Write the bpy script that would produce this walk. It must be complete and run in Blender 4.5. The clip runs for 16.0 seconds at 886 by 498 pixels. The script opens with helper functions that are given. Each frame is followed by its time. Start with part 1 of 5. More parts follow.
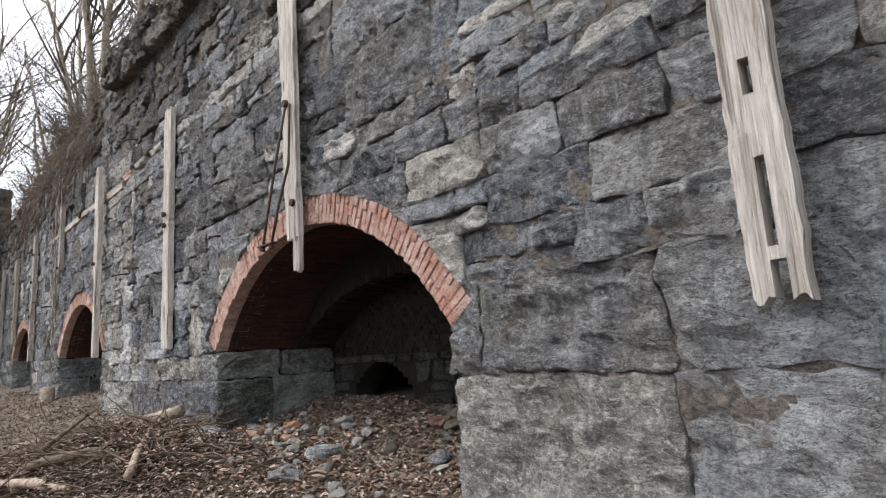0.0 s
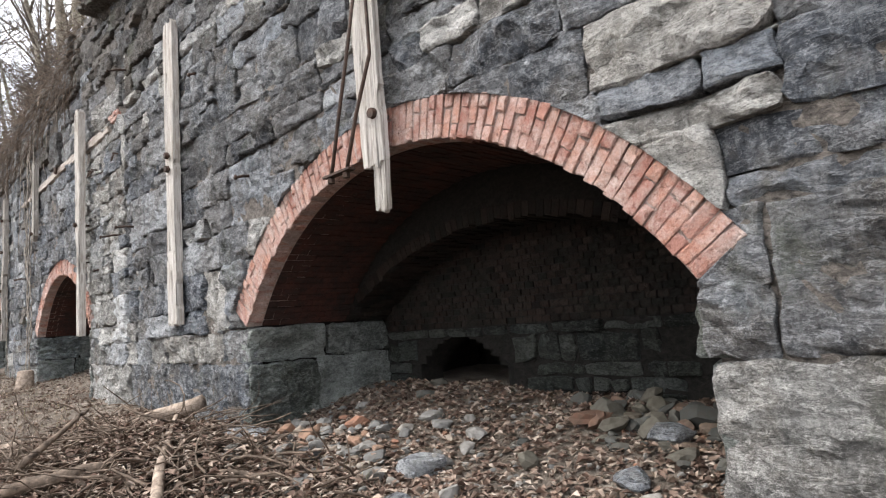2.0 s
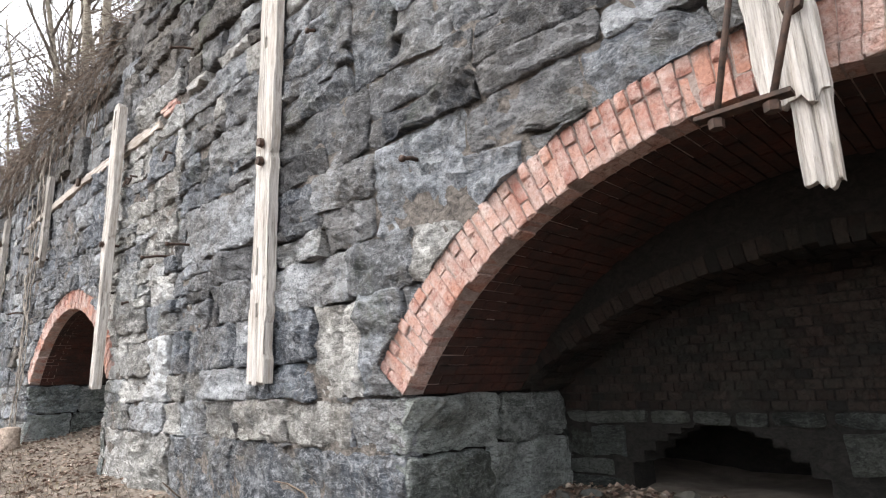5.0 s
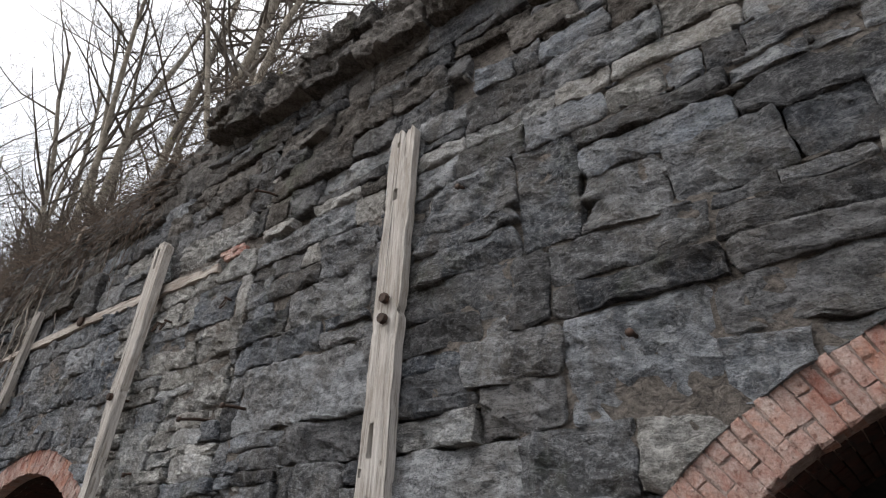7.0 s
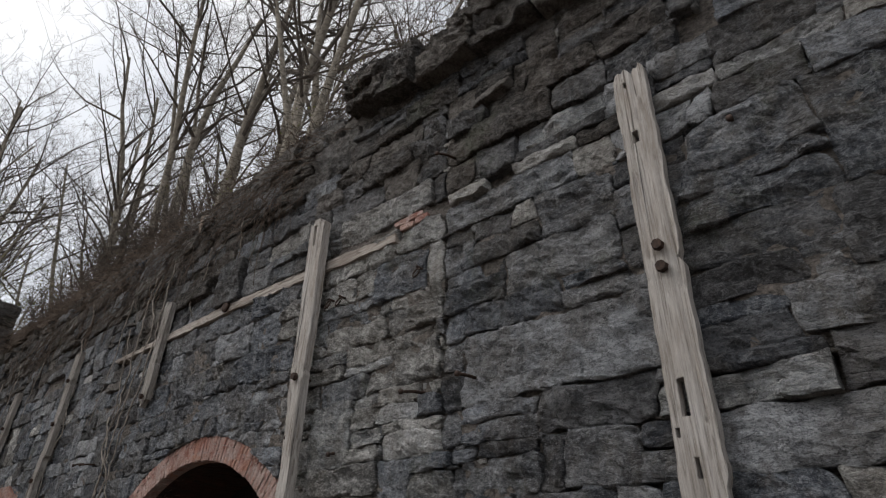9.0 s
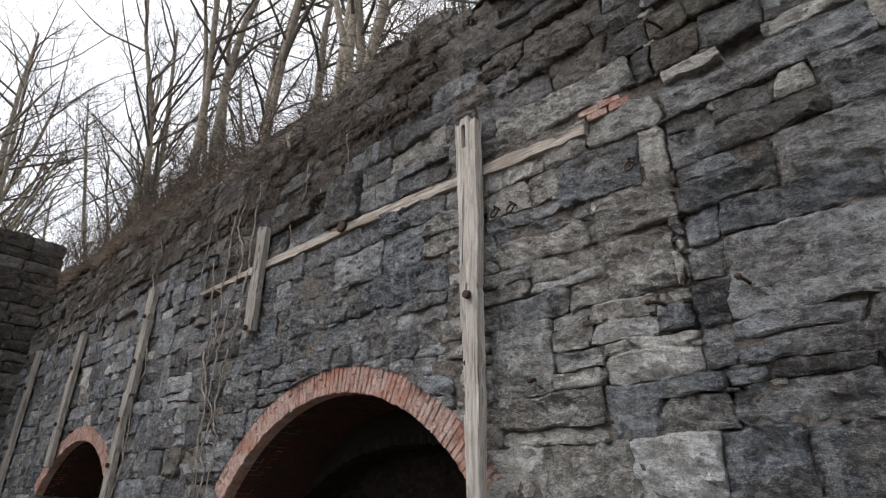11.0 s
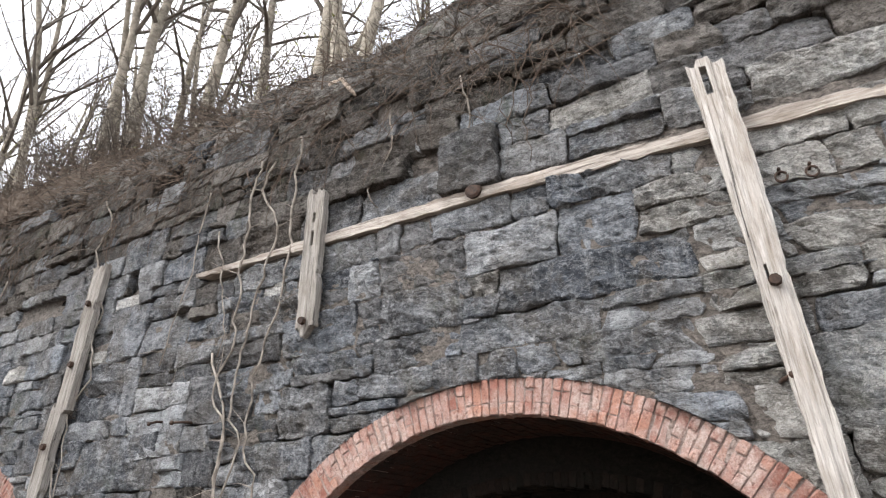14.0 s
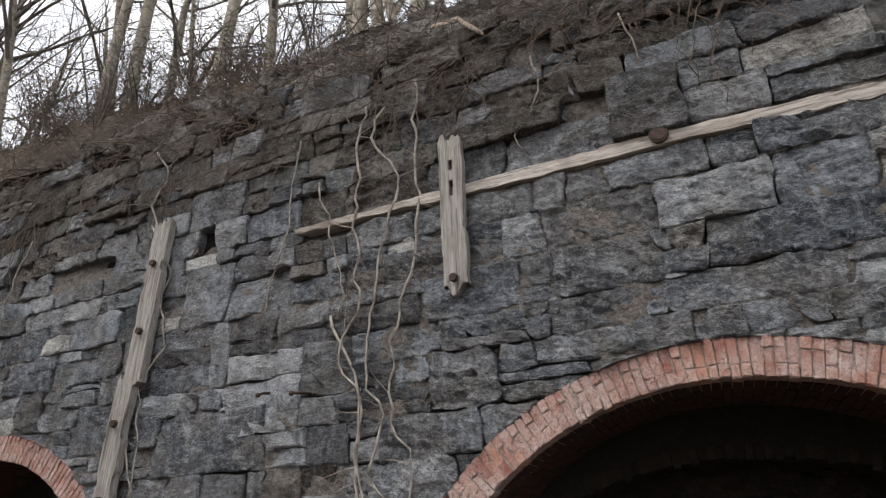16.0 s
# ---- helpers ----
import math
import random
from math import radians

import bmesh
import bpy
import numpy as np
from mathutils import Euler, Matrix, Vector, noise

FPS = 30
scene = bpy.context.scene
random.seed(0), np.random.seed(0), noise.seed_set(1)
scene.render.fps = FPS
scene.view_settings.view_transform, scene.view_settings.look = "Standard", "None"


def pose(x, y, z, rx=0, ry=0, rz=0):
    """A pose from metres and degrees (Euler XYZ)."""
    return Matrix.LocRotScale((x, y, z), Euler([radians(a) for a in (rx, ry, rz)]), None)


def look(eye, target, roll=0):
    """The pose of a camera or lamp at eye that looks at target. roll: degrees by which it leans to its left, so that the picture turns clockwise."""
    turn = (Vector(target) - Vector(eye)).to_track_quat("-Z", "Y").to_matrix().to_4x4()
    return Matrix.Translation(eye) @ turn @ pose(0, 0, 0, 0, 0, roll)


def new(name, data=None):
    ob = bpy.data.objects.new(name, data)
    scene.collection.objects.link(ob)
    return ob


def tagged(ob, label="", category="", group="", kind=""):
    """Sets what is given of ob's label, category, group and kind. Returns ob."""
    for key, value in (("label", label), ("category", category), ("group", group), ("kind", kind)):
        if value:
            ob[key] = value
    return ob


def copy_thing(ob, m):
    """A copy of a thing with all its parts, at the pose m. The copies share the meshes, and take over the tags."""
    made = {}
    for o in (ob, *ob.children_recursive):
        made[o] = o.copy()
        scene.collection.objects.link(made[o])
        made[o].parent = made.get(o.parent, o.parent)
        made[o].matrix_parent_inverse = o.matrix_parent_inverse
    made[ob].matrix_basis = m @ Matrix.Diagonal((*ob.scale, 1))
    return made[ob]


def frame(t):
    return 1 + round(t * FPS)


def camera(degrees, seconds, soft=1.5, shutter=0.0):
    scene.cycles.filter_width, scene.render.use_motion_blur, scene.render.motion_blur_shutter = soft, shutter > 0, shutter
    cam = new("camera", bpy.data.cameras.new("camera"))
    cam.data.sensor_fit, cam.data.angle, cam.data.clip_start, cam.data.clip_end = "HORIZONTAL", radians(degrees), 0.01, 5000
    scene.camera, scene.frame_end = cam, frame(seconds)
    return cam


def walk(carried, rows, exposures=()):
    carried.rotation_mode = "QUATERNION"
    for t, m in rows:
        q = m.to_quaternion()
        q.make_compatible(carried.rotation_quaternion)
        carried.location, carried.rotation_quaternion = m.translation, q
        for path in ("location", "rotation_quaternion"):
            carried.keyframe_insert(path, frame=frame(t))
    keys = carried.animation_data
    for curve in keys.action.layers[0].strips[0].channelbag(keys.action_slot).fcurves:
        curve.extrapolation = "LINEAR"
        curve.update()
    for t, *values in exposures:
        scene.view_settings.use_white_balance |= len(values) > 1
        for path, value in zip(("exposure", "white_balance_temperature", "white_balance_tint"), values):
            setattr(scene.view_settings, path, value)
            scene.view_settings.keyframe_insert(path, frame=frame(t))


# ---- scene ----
cam = camera(74.3, 16.0, soft=1.2)
METRES, EYE, TILT, LEAN, TURN = 16.8, 1.5, 0.0, 0.0, -43.055
ROWS = [
    (0.0, 0.0, 0.0, 0.0, 0.65, 9.79, 3.75),
    (0.5, -0.0139, 0.0257, 0.0026, 0.7, 9.02, 3.93),
    (1.0, -0.0389, 0.0539, -0.0001, 0.77, 8.48, 4.26),
    (1.5, -0.0575, 0.0815, -0.0014, 0.7, 7.75, 4.34),
    (2.0, -0.0726, 0.1076, 0.0042, -1.04, 7.09, 4.49),
    (2.5, -0.0904, 0.1319, 0.0049, -2.13, 6.29, 4.59),
    (3.0, -0.1082, 0.1507, 0.0056, -1.77, 5.78, 4.33),
    (5.5, -0.1947, 0.2573, 0.0164, -4.62, 18.17, 0.58),
    (6.0, -0.2174, 0.2639, 0.0191, -8.12, 24.98, -0.74),
    (6.5, -0.2469, 0.2673, 0.0241, -9.48, 29.64, -1.71),
    (7.0, -0.2681, 0.2871, 0.0231, -9.1, 30.96, -2.18),
    (7.5, -0.2825, 0.2938, 0.0252, -7.54, 31.14, -2.09),
    (8.0, -0.3108, 0.2981, 0.0185, -6.03, 30.84, -1.89),
    (8.5, -0.3407, 0.3133, 0.0149, -5.39, 30.58, -1.52),
    (11.0, -0.4683, 0.4024, 0.0185, -3.97, 24.59, -0.73),
    (11.5, -0.4968, 0.4275, 0.0223, -3.65, 22.31, -0.42),
    (12.0, -0.522, 0.4583, 0.0219, -4.49, 20.22, 0.29),
    (12.5, -0.55, 0.4813, 0.0194, -6.02, 19.12, 0.97),
    (13.0, -0.5774, 0.5052, 0.022, -8.41, 19.88, 0.97),
    (13.5, -0.6028, 0.5303, 0.0297, -11.99, 22.44, 0.69),
    (14.0, -0.632, 0.5478, 0.0368, -17.85, 27.25, 0.75),
    (14.5, -0.6559, 0.5678, 0.0374, -19.68, 28.46, 1.0),
    (15.0, -0.6815, 0.5875, 0.0413, -20.21, 28.3, 1.42),
    (15.5, -0.7088, 0.6078, 0.0413, -21.09, 27.96, 1.59),
    (16.0, -0.7325, 0.6324, 0.0369, -22.54, 26.17, 1.77),
]
EXPOSURES = [(0.0, 1.6), (1.0, 1.75), (2.5, 2.15), (3.2, 2.25), (5.3, 2.4), (6.0, 2.05), (6.6, 1.25), (7.5, 0.95), (8.7, 0.28), (10.8, 0.9), (12.0, 1.65), (13.0, 1.9), (14.2, 2.02), (15.0, 1.6), (16.0, 1.22)]
walk(cam, [(t, pose(0, 0, EYE, TILT, LEAN, TURN) @ pose(METRES * x, METRES * y, METRES * z, 90 + pitch, roll, yaw)) for t, x, y, z, yaw, pitch, roll in ROWS], EXPOSURES)

# ---- world and sun ----
SUN_ELEVATION, SUN_TURN = 52.0, 318.0
world = bpy.data.worlds.new("sky")
scene.world = world
world.use_nodes = True
wn, wl = world.node_tree.nodes, world.node_tree.links
sky = wn.new("ShaderNodeTexSky")
sky.sky_type = "NISHITA"
sky.sun_disc = False
sky.sun_elevation, sky.sun_rotation = radians(SUN_ELEVATION), radians(SUN_TURN)
sky.dust_density, sky.air_density = 4.0, 1.0
grey = wn.new("ShaderNodeHueSaturation")
grey.inputs["Saturation"].default_value = 0.35
wl.new(sky.outputs[0], grey.inputs["Color"])
wl.new(grey.outputs[0], wn["Background"].inputs["Color"])
wn["Background"].inputs["Strength"].default_value = 0.06
cloud_map = wn.new("ShaderNodeTexNoise")
cloud_map.inputs["Scale"].default_value, cloud_map.inputs["Detail"].default_value = 2.2, 6.0
wl.new(wn.new("ShaderNodeTexCoord").outputs["Generated"], cloud_map.inputs["Vector"])
cloud_tone = wn.new("ShaderNodeValToRGB")
cloud_tone.color_ramp.elements[0].position, cloud_tone.color_ramp.elements[0].color = 0.35, (0.62, 0.68, 0.78, 1)
cloud_tone.color_ramp.elements[1].position, cloud_tone.color_ramp.elements[1].color = 0.62, (1, 1, 1, 1)
wl.new(cloud_map.outputs["Fac"], cloud_tone.inputs[0])
cloud = wn.new("ShaderNodeBackground")
cloud.inputs["Strength"].default_value = 0.52
wl.new(cloud_tone.outputs[0], cloud.inputs["Color"])
both = wn.new("ShaderNodeAddShader")
wl.new(wn["Background"].outputs[0], both.inputs[0])
wl.new(cloud.outputs[0], both.inputs[1])
wl.new(both.outputs[0], wn["World Output"].inputs["Surface"])
sun = new("sun", bpy.data.lights.new("sun", "SUN"))
sun.data.energy, sun.data.angle, sun.data.color = 0.7, radians(35), (1.0, 0.97, 0.93)
a, e = radians(SUN_TURN), radians(SUN_ELEVATION)
sun.matrix_world = look((math.sin(a) * math.cos(e) * 60, math.cos(a) * math.cos(e) * 60, math.sin(e) * 60), (0, 0, 0))


# ---- materials ----
class Nodes:
    """A short way to write node trees."""

    def __init__(self, name):
        self.mat = bpy.data.materials.new(name)
        self.mat.use_nodes = True
        self.n, self.l = self.mat.node_tree.nodes, self.mat.node_tree.links
        self.bsdf = self.n["Principled BSDF"]
        self.bsdf.inputs["Specular IOR Level"].default_value = 0.25
        self.place = self.n.new("ShaderNodeNewGeometry").outputs["Position"]

    def put(self, socket, value):
        if hasattr(value, "is_output"):
            self.l.new(value, socket)
        else:
            socket.default_value = value

    def coords(self, sx, sy, sz, local=False):
        m = self.n.new("ShaderNodeMapping")
        m.inputs["Scale"].default_value = (sx, sy, sz)
        src = self.n.new("ShaderNodeTexCoord").outputs["Object"] if local else self.place
        self.l.new(src, m.inputs["Vector"])
        return m.outputs[0]


    def noise(self, vec, scale, detail=4.0, rough=0.55, warp=0.0):
        t = self.n.new("ShaderNodeTexNoise")
        t.inputs["Scale"].default_value, t.inputs["Detail"].default_value = scale, detail
        t.inputs["Roughness"].default_value, t.inputs["Distortion"].default_value = rough, warp
        self.l.new(vec, t.inputs["Vector"])
        return t.outputs["Fac"]

    def cells(self, vec, scale, feature="F1", warp=0.25):
        """Angular facets, or with DISTANCE_TO_EDGE the cracks between them."""
        t = self.n.new("ShaderNodeTexNoise")
        t.inputs["Scale"].default_value, t.inputs["Detail"].default_value = scale * 0.9, 5.0
        self.l.new(vec, t.inputs["Vector"])
        add = self.n.new("ShaderNodeVectorMath")
        add.operation = "MULTIPLY_ADD"
        self.l.new(t.outputs["Color"], add.inputs[0])
        add.inputs[1].default_value = (warp,) * 3
        self.l.new(vec, add.inputs[2])
        v = self.n.new("ShaderNodeTexVoronoi")
        v.feature = feature
        v.inputs["Scale"].default_value = scale
        self.l.new(add.outputs[0], v.inputs["Vector"])
        return v.outputs["Distance"]

    def ramp(self, fac, stops):
        r = self.n.new("ShaderNodeValToRGB")
        el = r.color_ramp.elements
        while len(el) < len(stops):
            el.new(0.5)
        for k, (p, c) in enumerate(stops):
            el[k].position = p
            el[k].color = (*c, 1) if len(c) == 3 else c
        self.put(r.inputs[0], fac)
        return r.outputs[0]

    def mix(self, fac, c1, c2, mode="MIX"):
        m = self.n.new("ShaderNodeMix")
        m.data_type, m.blend_type = "RGBA", mode
        self.put(m.inputs[0], fac)
        for k, c in ((6, c1), (7, c2)):
            self.put(m.inputs[k], (*c, 1) if isinstance(c, tuple) and len(c) == 3 else c)
        return m.outputs[2]

    def math(self, op, x, y=0.0):
        m = self.n.new("ShaderNodeMath")
        m.operation = op
        self.put(m.inputs[0], x)
        self.put(m.inputs[1], y)
        return m.outputs[0]

    def each(self):
        """A random number for each object and each island."""
        o = self.n.new("ShaderNodeObjectInfo").outputs["Random"]
        i = self.n.new("ShaderNodeNewGeometry").outputs["Random Per Island"]
        return self.math("FRACT", self.math("ADD", o, i))

    def finish(self, color, rough=0.9, height=None, strength=0.5, distance=0.02):
        self.put(self.bsdf.inputs["Base Color"], color)
        self.put(self.bsdf.inputs["Roughness"], rough)
        if height is not None:
            b = self.n.new("ShaderNodeBump")
            b.inputs["Strength"].default_value, b.inputs["Distance"].default_value = strength, distance
            self.l.new(height, b.inputs["Height"])
            self.l.new(b.outputs[0], self.bsdf.inputs["Normal"])
        return self.mat


def stone_material(name, dark, mid, light, brown, stain=0.5, lean=0.0):
    m = Nodes(name)
    rnd = m.each()
    here = m.coords(1, 1, 1)
    bed = m.noise(m.coords(1.0, 1.0, 2.8), 4.0, 12.0, 0.78, 0.3)
    fleck = m.noise(m.coords(1, 1, 1.6), 14.0, 12.0, 0.85, 0.3)
    blot = m.noise(here, 1.7, 9.0, 0.72, 0.3)
    grain = m.noise(m.coords(1, 1, 1.6), 60.0, 5.0, 0.8)
    mottle = m.noise(m.coords(1, 1, 1.2), 2.6, 8.0, 0.7, 0.3)
    streak = m.noise(m.coords(1.0, 3.6, 0.4), 1.6, 6.0, 0.65)
    crack = m.cells(m.coords(1, 0.7, 2.6), 2.2, "DISTANCE_TO_EDGE", 0.6)
    v = m.math("ADD", m.math("MULTIPLY", bed, 0.26), m.math("MULTIPLY", fleck, 0.42))
    v = m.math("ADD", v, m.math("MULTIPLY", mottle, 0.32))
    v = m.math("ADD", v, m.math("MULTIPLY", m.math("SUBTRACT", rnd, 0.5), 0.15))
    c = m.ramp(v, [(0.41, dark), (0.475, mid), (0.53, light), (0.585, tuple(min(0.8, 1.55 * q) for q in light))])
    warm = m.math("FRACT", m.math("MULTIPLY", rnd, 7.31))
    c = m.mix(m.ramp(warm, [(0.5 - lean, (0, 0, 0)), (0.95 - lean, (0.8, 0.8, 0.8))]), c, m.mix(0.5, c, brown))
    cool = m.math("FRACT", m.math("MULTIPLY", rnd, 13.7))
    c = m.mix(m.ramp(cool, [(0.62, (0, 0, 0)), (0.8, (1, 1, 1))]), c, m.mix(1.0, c, (0.7, 0.745, 0.81), "MULTIPLY"))
    c = m.mix(m.math("MULTIPLY", m.ramp(blot, [(0.47, (0, 0, 0)), (0.57, (1, 1, 1))]), stain), c, m.mix(fleck, tuple(0.3 * q for q in brown), tuple(1.7 * q for q in brown)))
    c = m.mix(m.math("MULTIPLY", m.ramp(streak, [(0.53, (0, 0, 0)), (0.62, (1, 1, 1))]), 0.4), c, dark)
    runs = m.noise(m.coords(1.0, 4.2, 0.5), 1.7, 9.0, 0.75)
    c = m.mix(m.ramp(runs, [(0.54, (0, 0, 0)), (0.68, (0.5, 0.5, 0.5))]), c, tuple(min(0.75, 1.3 * q) for q in light))
    pale = m.noise(m.coords(1, 1, 1.1), 3.4, 12.0, 0.84, 0.3)
    c = m.mix(m.ramp(pale, [(0.51, (0, 0, 0)), (0.64, (0.7, 0.7, 0.7))]), c, tuple(min(0.75, 1.6 * q) for q in light))
    c = m.mix(m.ramp(grain, [(0.34, (0.6, 0.6, 0.6)), (0.5, (0, 0, 0))]), c, tuple(0.4 * q for q in dark))
    # foliation: thin dark partings and pale edges that wander along the bedding
    fold = m.noise(m.coords(1.0, 1.0, 3.2), 5.5, 7.0, 0.62, 0.7)
    parting = m.ramp(fold, [(0.455, (0, 0, 0)), (0.475, (1, 1, 1)), (0.485, (1, 1, 1)), (0.505, (0, 0, 0))])
    lit_edge = m.ramp(fold, [(0.51, (0, 0, 0)), (0.53, (1, 1, 1)), (0.56, (0, 0, 0))])
    break_up = m.ramp(fleck, [(0.4, (0, 0, 0)), (0.58, (1, 1, 1))])
    c = m.mix(m.math("MULTIPLY", parting, m.math("MULTIPLY", break_up, 0.75)), c, tuple(0.55 * q for q in dark))
    c = m.mix(m.math("MULTIPLY", lit_edge, m.math("MULTIPLY", break_up, 0.6)), c, tuple(min(0.75, 1.5 * q) for q in light))
    pock = m.noise(m.coords(1, 1, 1.4), 27.0, 8.0, 0.8, 0.2)
    c = m.mix(m.ramp(pock, [(0.36, (0.7, 0.7, 0.7)), (0.46, (0, 0, 0))]), c, tuple(0.6 * q for q in dark))
    c = m.mix(m.ramp(pock, [(0.55, (0, 0, 0)), (0.64, (0.55, 0.55, 0.55))]), c, tuple(min(0.75, 1.45 * q) for q in light))
    gate = m.ramp(blot, [(0.5, (0, 0, 0)), (0.56, (0.6, 0.6, 0.6))])
    c = m.mix(m.math("MULTIPLY", gate, m.ramp(crack, [(0.0, (1, 1, 1)), (0.018, (0, 0, 0))])), c, tuple(0.5 * q for q in dark))
    damp = m.noise(m.coords(1, 1, 0.7), 1.3, 8.0, 0.75, 0.3)
    c = m.mix(m.ramp(damp, [(0.56, (0, 0, 0)), (0.68, (0.4, 0.4, 0.4))]), c, (0.1, 0.115, 0.07))
    # split bedding planes, chipped faces, fine grain
    split = m.noise(m.coords(1.1, 1.1, 4.2), 3.2, 12.0, 0.74, 0.3)
    chips = m.noise(m.coords(1, 1, 1.5), 6.0, 12.0, 0.76, 0.15)
    facet = m.cells(m.coords(1, 1, 2.2), 5.0, "F1", 0.35)
    h = m.math("ADD", m.math("MULTIPLY", chips, 0.75), m.math("MULTIPLY", grain, 0.16))
    h = m.math("ADD", h, m.math("MULTIPLY", split, 0.42))
    h = m.math("ADD", h, m.math("MULTIPLY", facet, 0.25))
    h = m.math("SUBTRACT", h, m.math("MULTIPLY", parting, 0.12))
    h = m.math("ADD", h, m.math("MULTIPLY", pock, 0.25))
    h = m.math("ADD", h, m.math("MULTIPLY", gate, m.ramp(crack, [(0.0, (0, 0, 0)), (0.03, (0.14, 0.14, 0.14))])))
    return m.finish(c, 0.88, h, 1.0, 0.11)


STONE = stone_material("blue_grey_stone", (0.05, 0.055, 0.066), (0.158, 0.167, 0.183), (0.32, 0.328, 0.34), (0.155, 0.136, 0.116), 0.6)
PALE_STONE = stone_material("pale_stone", (0.115, 0.112, 0.108), (0.285, 0.278, 0.265), (0.46, 0.45, 0.43), (0.25, 0.222, 0.188), 0.45)
WHITE_STONE = stone_material("lime_white_stone", (0.24, 0.23, 0.215), (0.44, 0.425, 0.4), (0.58, 0.565, 0.54), (0.36, 0.32, 0.27), 0.3)
BROWN_STONE = stone_material("soil_stained_stone", (0.024, 0.021, 0.018), (0.082, 0.072, 0.064), (0.185, 0.17, 0.156), (0.072, 0.055, 0.042), 0.55, 0.2)
DARK_STONE = stone_material("dark_slate_stone", (0.03, 0.032, 0.038), (0.092, 0.095, 0.103), (0.2, 0.2, 0.205), (0.1, 0.085, 0.07), 0.6, 0.1)
# rear wall stone: the vault's shade is mixed into this base colour
SOOT_SHADE_STONE = stone_material("shaded_mossy_stone", (0.012, 0.014, 0.012), (0.038, 0.042, 0.038), (0.085, 0.09, 0.083), (0.035, 0.037, 0.026), 0.4)
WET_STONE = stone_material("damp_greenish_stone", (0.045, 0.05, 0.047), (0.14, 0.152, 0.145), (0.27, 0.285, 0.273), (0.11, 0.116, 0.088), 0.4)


def brick_material(name, c1, c2, c3, pale, wash):
    m = Nodes(name)
    rnd = m.each()
    c = m.ramp(rnd, [(0.0, c1), (0.4, c2), (0.75, c3), (1.0, c2)])
    blot = m.noise(m.coords(1, 1, 1), 5.0, 11.0, 0.8, 0.3)
    smear = m.noise(m.coords(1, 1, 1), 1.9, 8.0, 0.75, 0.3)
    grain = m.noise(m.coords(1, 1, 1), 60.0, 5.0, 0.75)
    pits = m.noise(m.coords(1, 1, 1), 22.0, 6.0, 0.7)
    c = m.mix(m.math("MULTIPLY", m.ramp(m.math("ADD", m.math("MULTIPLY", blot, 0.6), m.math("MULTIPLY", smear, 0.4)), [(0.43, (0, 0, 0)), (0.58, (1, 1, 1))]), wash), c, pale)
    c = m.mix(m.ramp(pits, [(0.34, (0.75, 0.75, 0.75)), (0.45, (0, 0, 0))]), c, tuple(0.4 * q for q in c1))
    c = m.mix(m.ramp(grain, [(0.3, (0.5, 0.5, 0.5)), (0.6, (0, 0, 0))]), c, tuple(0.45 * q for q in c1))
    h = m.math("ADD", m.math("ADD", m.math("MULTIPLY", grain, 0.5), blot), pits)
    return m.finish(c, 0.9, h, 1.0, 0.03)


BRICK = brick_material("red_brick", (0.3, 0.12, 0.088), (0.4, 0.2, 0.16), (0.48, 0.245, 0.175), (0.56, 0.445, 0.4), 1.0)
# vault bricks: soot plus the recess's shade, both put into the colour
SOOT_SHADE_BRICK = brick_material("soot_shade_brick", (0.062, 0.022, 0.016), (0.095, 0.034, 0.024), (0.07, 0.032, 0.025), (0.022, 0.02, 0.018), 0.95)
DEEP_SHADE_BRICK = brick_material("shade_blackened_brick", (0.007, 0.005, 0.005), (0.026, 0.014, 0.011), (0.048, 0.034, 0.027), (0.016, 0.018, 0.014), 0.7)


def mortar_material(name, c1, c2):
    m = Nodes(name)
    f = m.noise(m.coords(1, 1, 1.5), 16.0, 9.0, 0.78, 0.6)
    return m.finish(m.ramp(f, [(0.36, c1), (0.5, tuple(0.5 * (p + q) for p, q in zip(c1, c2))), (0.62, c2)]), 0.95, f, 1.0, 0.1)


MORTAR = mortar_material("lime_mortar", (0.055, 0.05, 0.046), (0.3, 0.262, 0.232))
# darkened for the shade in the vaults; also the core behind the stones
DARK_MORTAR = mortar_material("shade_dark_mortar", (0.012, 0.011, 0.01), (0.036, 0.032, 0.028))


def wood_material(name, c1, c2, c3, lying=False):
    m = Nodes(name)

    def along(f, s):
        return m.coords(f, s, f, True) if lying else m.coords(f, f, s, True)

    g = m.noise(along(34, 1.1), 1.0, 9.0, 0.72, 0.7)
    check = m.noise(along(16, 0.35), 1.0, 6.0, 0.6, 0.4)
    b = m.noise(along(3, 0.8), 2.0, 6.0, 0.65)
    fine = m.noise(along(110, 4), 1.0, 4.0, 0.7)
    c = m.ramp(g, [(0.34, c1), (0.45, c2), (0.62, c3)])
    c = m.mix(m.ramp(b, [(0.45, (0, 0, 0)), (0.65, (0.65, 0.65, 0.65))]), c, tuple(k * q for k, q in zip((0.62, 0.56, 0.5), c2)))
    c = m.mix(m.ramp(fine, [(0.32, (0.5, 0.5, 0.5)), (0.5, (0, 0, 0))]), c, c1)
    slit = m.ramp(check, [(0.3, (1, 1, 1)), (0.36, (0, 0, 0))])
    c = m.mix(slit, c, tuple(0.3 * q for q in c1))
    h = m.math("SUBTRACT", m.math("ADD", g, m.math("MULTIPLY", fine, 0.3)), m.math("MULTIPLY", slit, 0.8))
    return m.finish(c, 0.85, h, 1.0, 0.03)


